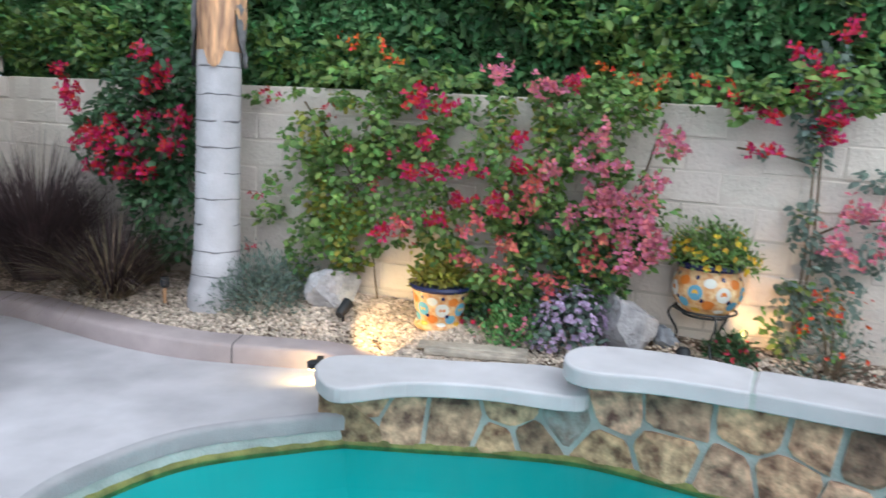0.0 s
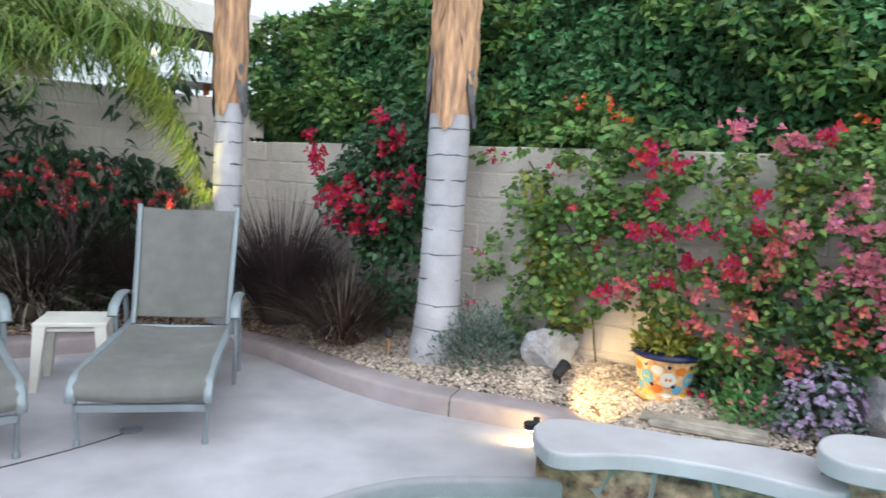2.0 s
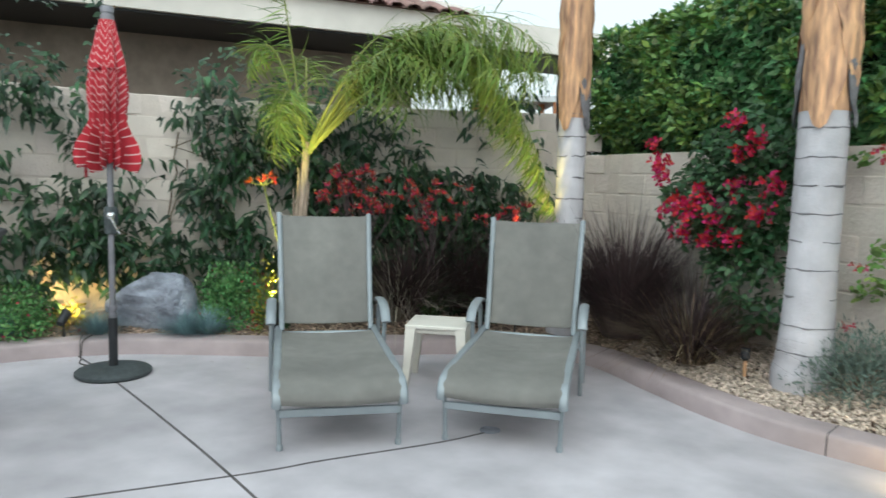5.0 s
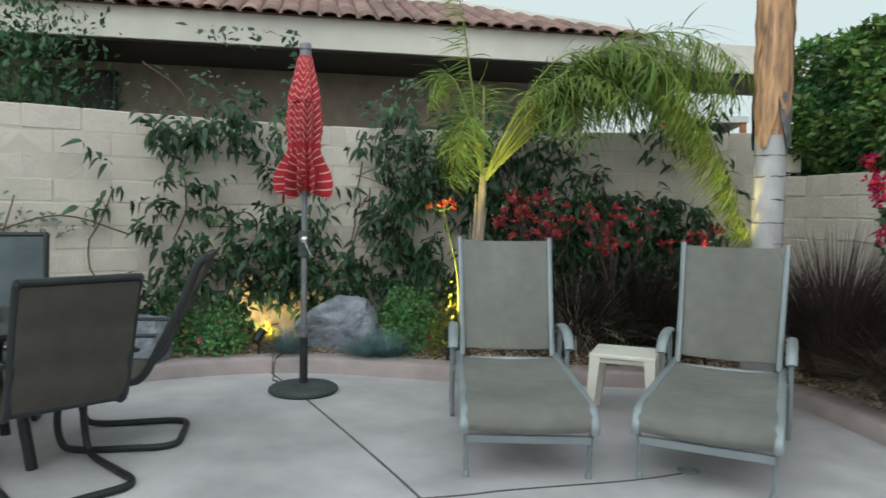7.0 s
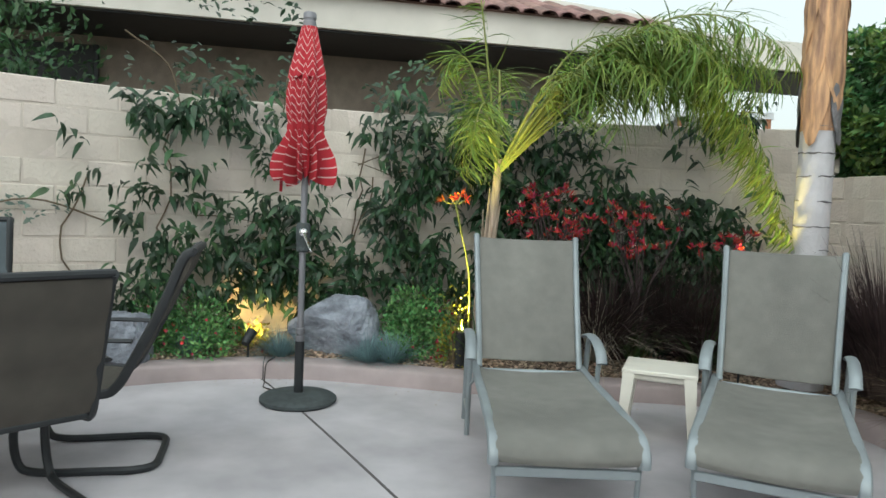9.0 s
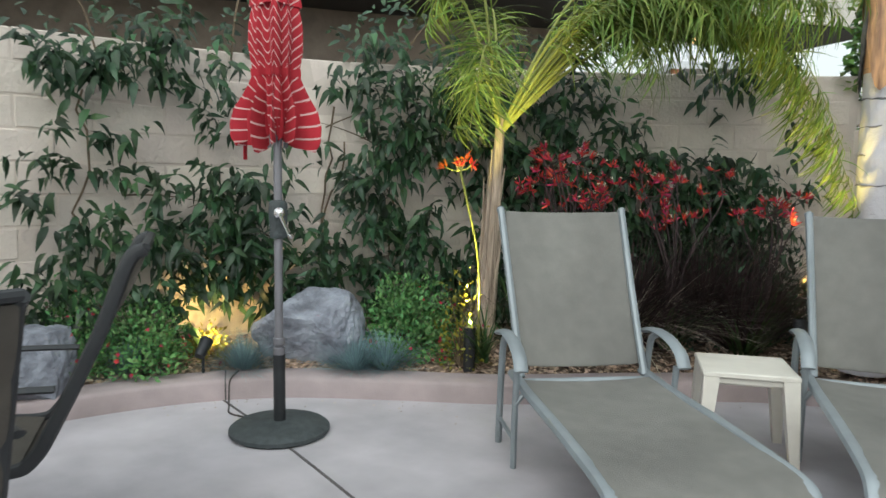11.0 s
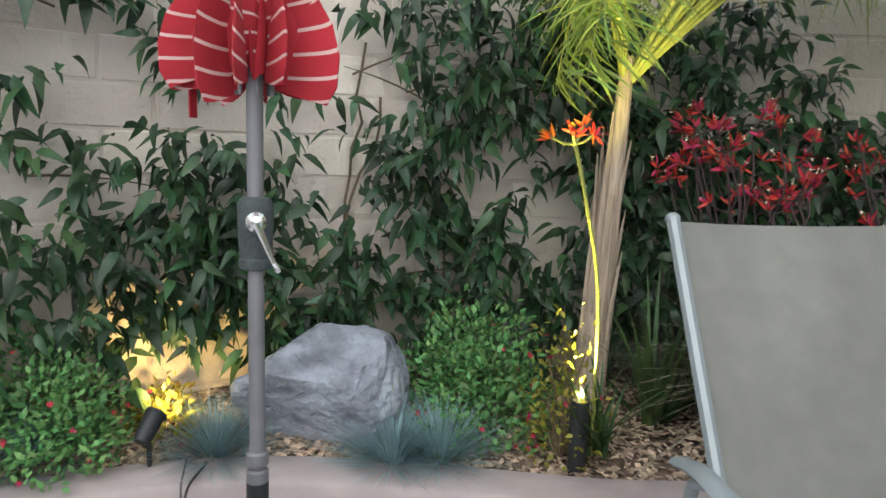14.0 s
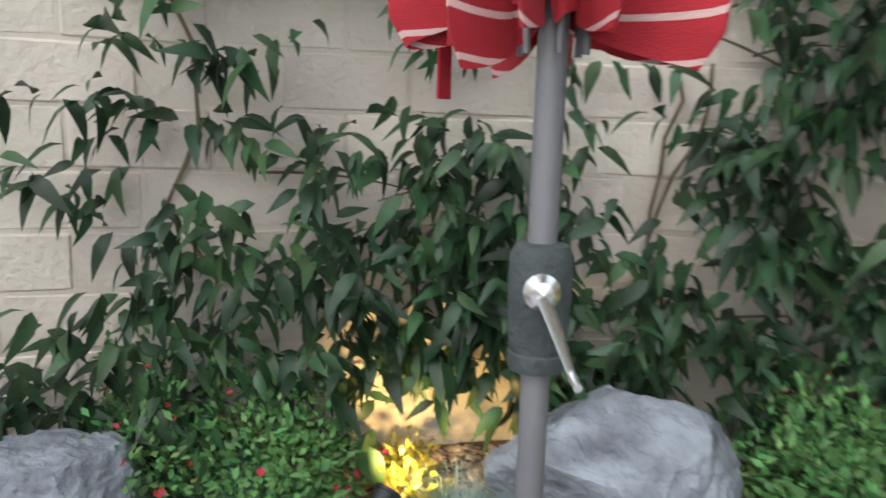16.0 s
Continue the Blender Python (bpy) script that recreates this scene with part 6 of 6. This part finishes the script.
part("housing", Geo().lathe([(0.030, 0.10), (0.036, 0.11), (0.036, 0.135), (0.02, 0.145), (0.0, 0.145)], 20), M_BLACK, sl)
part("bracket", Geo().box(0.03, 0.06, 0.12, 0.04, 0.12, 0.03, 0.004), M_BLACK, sl)
part("lens", Geo().lathe([(0.0, 0.094), (0.029, 0.094), (0.029, 0.103), (0.0, 0.103)], 20), M_BULB, sl, "lit warm lens")

# ---- west bed ----
boulder(-4.36, 4.41, 0.12, 0.38, 0.27, 0.35, M_ROCK, "large blue-grey boulder against the wall behind the umbrella", 21, 38)
boulder(-4.80, 2.95, 0.08, 0.31, 0.23, 0.28, M_ROCK, "grey boulder in the bed behind the patio chairs", 33, 80)
p = place(28.5, 0.42)
shrub("salvia", p.x, p.y, p.z, 0.36, 0.28, 0.42, 3600, 0.034, M_SHRUB, "bushy green salvia with small red flowers", bloom=(M_REDB, 24, 0.016), hollow=0.2)
p = place(24.5, 0.62)
shrub("salvia", p.x, p.y, p.z, 0.30, 0.24, 0.48, 2600, 0.034, M_SHRUB, "green salvia behind the boulder with red flowers", bloom=(M_REDB, 18, 0.016), hollow=0.2)
p = place(47.5, 0.42)
shrub("salvia", p.x, p.y, p.z, 0.38, 0.32, 0.52, 4600, 0.036, M_SHRUB, "wide bushy green salvia beside the boulder", bloom=(M_REDB, 26, 0.016), hollow=0.2)
# leaf colour turned yellow here to carry the uplight's glow
shrub("salvia", -3.53, 4.98, 0.14, 0.19, 0.15, 0.60, 420, 0.036, M_YLEAF, "leaf spray with the uplight's yellow put into its colour", bloom=(M_REDB, 8, 0.016), hollow=0.2)
# likewise, spotlight yellow is put into this plant's leaf colour
p = place(33.2, 0.42)
shrub("salvia", p.x, p.y, p.z, 0.16, 0.14, 0.20, 500, 0.036, M_YLEAF, "small plant coloured yellow for the ground spotlight's glow", bloom=(M_REDB, 8, 0.016), hollow=0.2)
for x, y in ((-4.82, 3.45), (-4.45, 4.0), (-3.95, 4.47), (-3.84, 4.62)):
    clump("blue_fescue", 0, 0, 900, 0.30, 1.3, 0.0035, M_BLUE, "tuft of blue fescue grass by the kerb", 0.25, base_r=0.04, at=(x, y, 0.1))
clump("strap_leaf_plant", 55.0, 0.44, 60, 0.75, 0.7, 0.028, M_STRAP, "clump of green strap leaves behind the lounger", 0.45, category="strap plant", base_r=0.08)
clump("strap_leaf_plant", 57.5, 0.5, 50, 0.62, 0.8, 0.026, M_STRAP, "low clump of strap leaves by the wood chips", 0.5, category="strap plant", base_r=0.08)
clump("fountain_grass", 61.0, 0.52, 1900, 1.12, 0.85, 0.008, M_GRASSD, "large dark fountain grass behind the side table", 0.6, base_r=0.18)
clump("fountain_grass", 60.6, 0.44, 420, 1.0, 0.80, 0.009, M_DRY, "dry pale blades in the dark fountain grass", 0.8, base_r=0.18)
clump("fountain_grass", 64.2, 0.7, 900, 1.15, 0.7, 0.008, M_GRASSD, "tall dark fountain grass close to the wall", 0.45, base_r=0.18)
clump("fountain_grass", 67.5, 0.5, 1300, 1.0, 0.8, 0.007, M_GRASSD, "dark fountain grass behind the lounger", 0.55, base_r=0.16)
clump("strap_leaf_plant", 68.5, 0.35, 70, 0.6, 0.7, 0.022, M_STRAP, "dark green strap leaves behind the lounger", 0.45, category="strap plant", base_r=0.1)


def kangaroo_paw(x, y, z, stalks, material, label, leaf_n=40, thick=0.0045, arms=3):
    """Strap leaves, and stalks that fork into fans of claw-like blooms."""
    t = thing("kangaroo_paw", label, "flowering plant", x, y, z)
    a = rng.uniform(0, 2 * np.pi, leaf_n)
    tilt = 0.7 * rng.uniform(0, 1, leaf_n)
    d = np.stack([np.cos(a) * np.sin(tilt), np.sin(a) * np.sin(tilt), np.cos(tilt)], 1)
    part("foliage", blade_mesh("foliage", np.zeros((leaf_n, 3)) + rng.normal(0, 0.03, (leaf_n, 3)) * np.array([1, 1, 0]), d, 0.55 * rng.uniform(0.6, 1.1, leaf_n), 0.018, M_STRAP, 0.4), None, t)
    for dx, dy, h in stalks:
        pts = spline([(dx * 0.1, dy * 0.1, 0), (dx * 0.25 + 0.02, dy * 0.3, h * 0.5), (dx * 0.95 + 0.03, dy * 0.8, h * 0.8), (dx, dy, h - 0.06)], 5)
        g = Geo().tube([tuple(q) for q in pts], thick, 6)
        P, A, N, tips = [], [], [], []
        for k in range(arms):
            th = rng.uniform(0, 2 * np.pi)
            reach = rng.uniform(0.05, 0.10)
            end = np.array([dx + reach * math.cos(th), dy + reach * math.sin(th), h - 0.06 + rng.uniform(0.0, 0.09)])
            g.tube([tuple(pts[-1]), tuple((pts[-1] + end) / 2 + np.array([0, 0, -0.008])), tuple(end)], thick * 0.7, 5)
            out = unit((end - pts[-1] + np.array([0, 0, 0.03]))[None])[0]
            for c in range(9):
                P.append(end + rng.normal(0, 0.006, 3))
                A.append(out + rng.normal(0, 0.55, 3))
                N.append(rng.normal(0, 1, 3))
            tips.append(end + out * 0.05)
        st = part("stalk", g, M_GRASSD if material is not M_ORANGE else M_RACHIS, t)
        part("bloom", leaf_mesh("bloom", P, A, N, rng.uniform(0.04, 0.065, len(P)), 0.013, material, 2, -0.3), None, st)
        part("bloom", leaf_mesh("bloom", np.repeat(np.array(tips), 3, 0), rng.normal(0, 1, (len(tips) * 3, 3)), rng.normal(0, 1, (len(tips) * 3, 3)), 0.014, 0.007, M_CREAM if material is not M_ORANGE else M_YELLOW, 1), None, st)
    return t


kangaroo_paw(-3.40, 5.02, 0.15, [(-0.05, -0.17, 1.25)], M_ORANGE, "orange kangaroo paw lit from below beside the young palm", thick=0.007, arms=5)
kangaroo_paw(-3.20, 5.62, 0.2, [(random.uniform(-0.36, 0.36), random.uniform(-0.3, 0.3), random.uniform(0.9, 1.30)) for _ in range(22)], M_REDB, "red kangaroo paw with many blooms behind the lounger", 90)
kangaroo_paw(-2.62, 6.0, 0.2, [(random.uniform(-0.24, 0.24), random.uniform(-0.2, 0.2), random.uniform(0.8, 1.22)) for _ in range(14)], M_REDB, "red kangaroo paw among dark grasses", 70)
kangaroo_paw(-2.2, 6.5, 0.2, [(random.uniform(-0.15, 0.15), random.uniform(-0.15, 0.15), random.uniform(0.8, 1.05)) for _ in range(6)], M_REDB, "small red kangaroo paw next to the slender palm", 40)
p = bed(61.5, 0.78)
shrub("dark_shrub", p.x, p.y, p.z, 0.55, 0.34, 1.05, 2600, 0.075, M_VINE, "dark leafy shrub against the wall behind the loungers", ratio=0.35)
p = bed(66.5, 0.8)
shrub("dark_shrub", p.x, p.y, p.z, 0.5, 0.3, 0.85, 2000, 0.07, M_VINE, "low dark leafy shrub between grasses and wall", ratio=0.35)

up = thing("uplight", "black cylinder uplight glowing under the young palm", "garden light", -3.42, 4.93, 0.13)
part("tube", Geo().lathe([(0.0, -0.05), (0.036, -0.05), (0.036, 0.26), (0.030, 0.26), (0.030, 0.235)], 20), M_BLACK, up)
part("lens", Geo().lathe([(0.0, 0.236), (0.030, 0.236), (0.030, 0.24), (0.0, 0.242)], 20), M_BULB, up, "lit warm lens")
bullet_light(-4.50, 3.76, 0.18, -50, 30, "small garden spotlight lighting the wall by the boulder")
bullet_light(-1.90, 6.24, 0.18, -10, 10, "garden uplight at the foot of the slender palm", 0.14)

# low voltage cable over the kerb by the umbrella
cb = part("cable", Geo().tube(spline([(-4.38, 3.92, 0.127), (-4.24, 3.78, 0.128), (-4.19, 3.74, 0.07), (-4.16, 3.72, 0.006), (-4.05, 3.66, 0.006), (-3.9, 3.69, 0.006)], 6), 0.005, 6), M_CABLE)
tagged(cb, "thin dark cable running over the kerb", "cable")

# neighbour's greenery beyond the wall
shrub("neighbour_tree", -7.2, 2.6, 0.9, 0.95, 0.9, 2.9, 5600, 0.085, M_DLEAF, "dark leafy tree beyond the block wall", "tree")
climber("wall_creeper", WEST, [(3.6, 2.3, 0.5, 0.22, 130), (4.4, 2.45, 0.18, 0.5, 110), (5.4, 2.3, 0.4, 0.28, 160), (3.9, 2.85, 0.5, 0.08, 60), (6.2, 2.25, 0.4, 0.15, 90)], M_VINE, 0.085,
        "loose creeper climbing above the wall top", (), [[(4.3, 2.0), (4.35, 2.4), (4.5, 2.8)], [(3.5, 2.0), (3.4, 2.3), (3.1, 2.5)], [(5.4, 2.0), (5.6, 2.3), (5.8, 2.5)]], (-0.12, 0.05), 0.45)
climber("wall_creeper", WEST, [(2.0, 1.0, 0.35, 0.5, 200), (2.3, 1.2, 0.5, 0.10, 90)], M_GREYSH, 0.05, "sparse pale creeper low on the block wall", (), [[(2.0, 0.2), (2.05, 0.8), (2.2, 1.4)], [(2.0, 1.1), (2.5, 1.25), (3.0, 1.1)]], (0.03, 0.1), 0.5)

# a palm far beyond the neighbour's roof
fp = thing("distant_palm", "tall feathery palm far beyond the tiled roof", "palm tree", -12.6, 14.2, -0.3)
part("trunk", Geo().tube([(0, 0, 0), (0.05, 0.02, 3.0), (0.0, 0.0, 6.0)], [0.24, 0.2, 0.17], 10), M_BOOT, fp)
for k in range(12):
    a = 2 * math.pi * k / 12 + 0.2
    frond(fp, (0, 0, 5.9), (math.cos(a), math.sin(a)), 2.3, 1.4 + 0.5 * (k % 3), 2.2 + 0.4 * (k % 2), 44, 0.5, 0.03, 0.12, 0.6)

# small things on the deck
# thin grey disc drawn for a faint stain in the concrete
dr = thing("deck_stain", "small grey disc standing for a faint stain on the deck", "drain", -1.00, 4.46)
part("cover", Geo().lathe([(0.0, 0.001), (0.06, 0.001), (0.06, 0.004), (0.05, 0.005), (0.0, 0.005)], 24), M_ROCK, dr)
n = 90
uu = rng.uniform(30, 84, n)
pl = np.array([PLAN[int(q)][:2] for q in uu]) - kn[uu.astype(int)] * rng.exponential(0.10, n)[:, None] - kn[uu.astype(int)] * 0.02
lf = leaf_mesh("leaf_litter", np.column_stack([pl, np.full(n, 0.004)]), np.column_stack([rng.normal(0, 1, (n, 2)), np.full(n, 0.05)]), np.tile([0, 0, 1.0], (n, 1)) + rng.normal(0, 0.2, (n, 3)), rng.uniform(0.01, 0.03, n), 0.009, M_DRY, 1, 0.05)
tagged(part("leaf_litter", lf, None), "dry leaf bits blown against the kerb", "leaf litter", kind="stuff")

# ---- pieces of the walls ----
block_wall("wall_west", WEST, WEST_TOP, "pale tan slump block garden wall")
block_wall("wall_north", NORTH, NORTH_TOP, "pale tan slump block garden wall under the hedge")
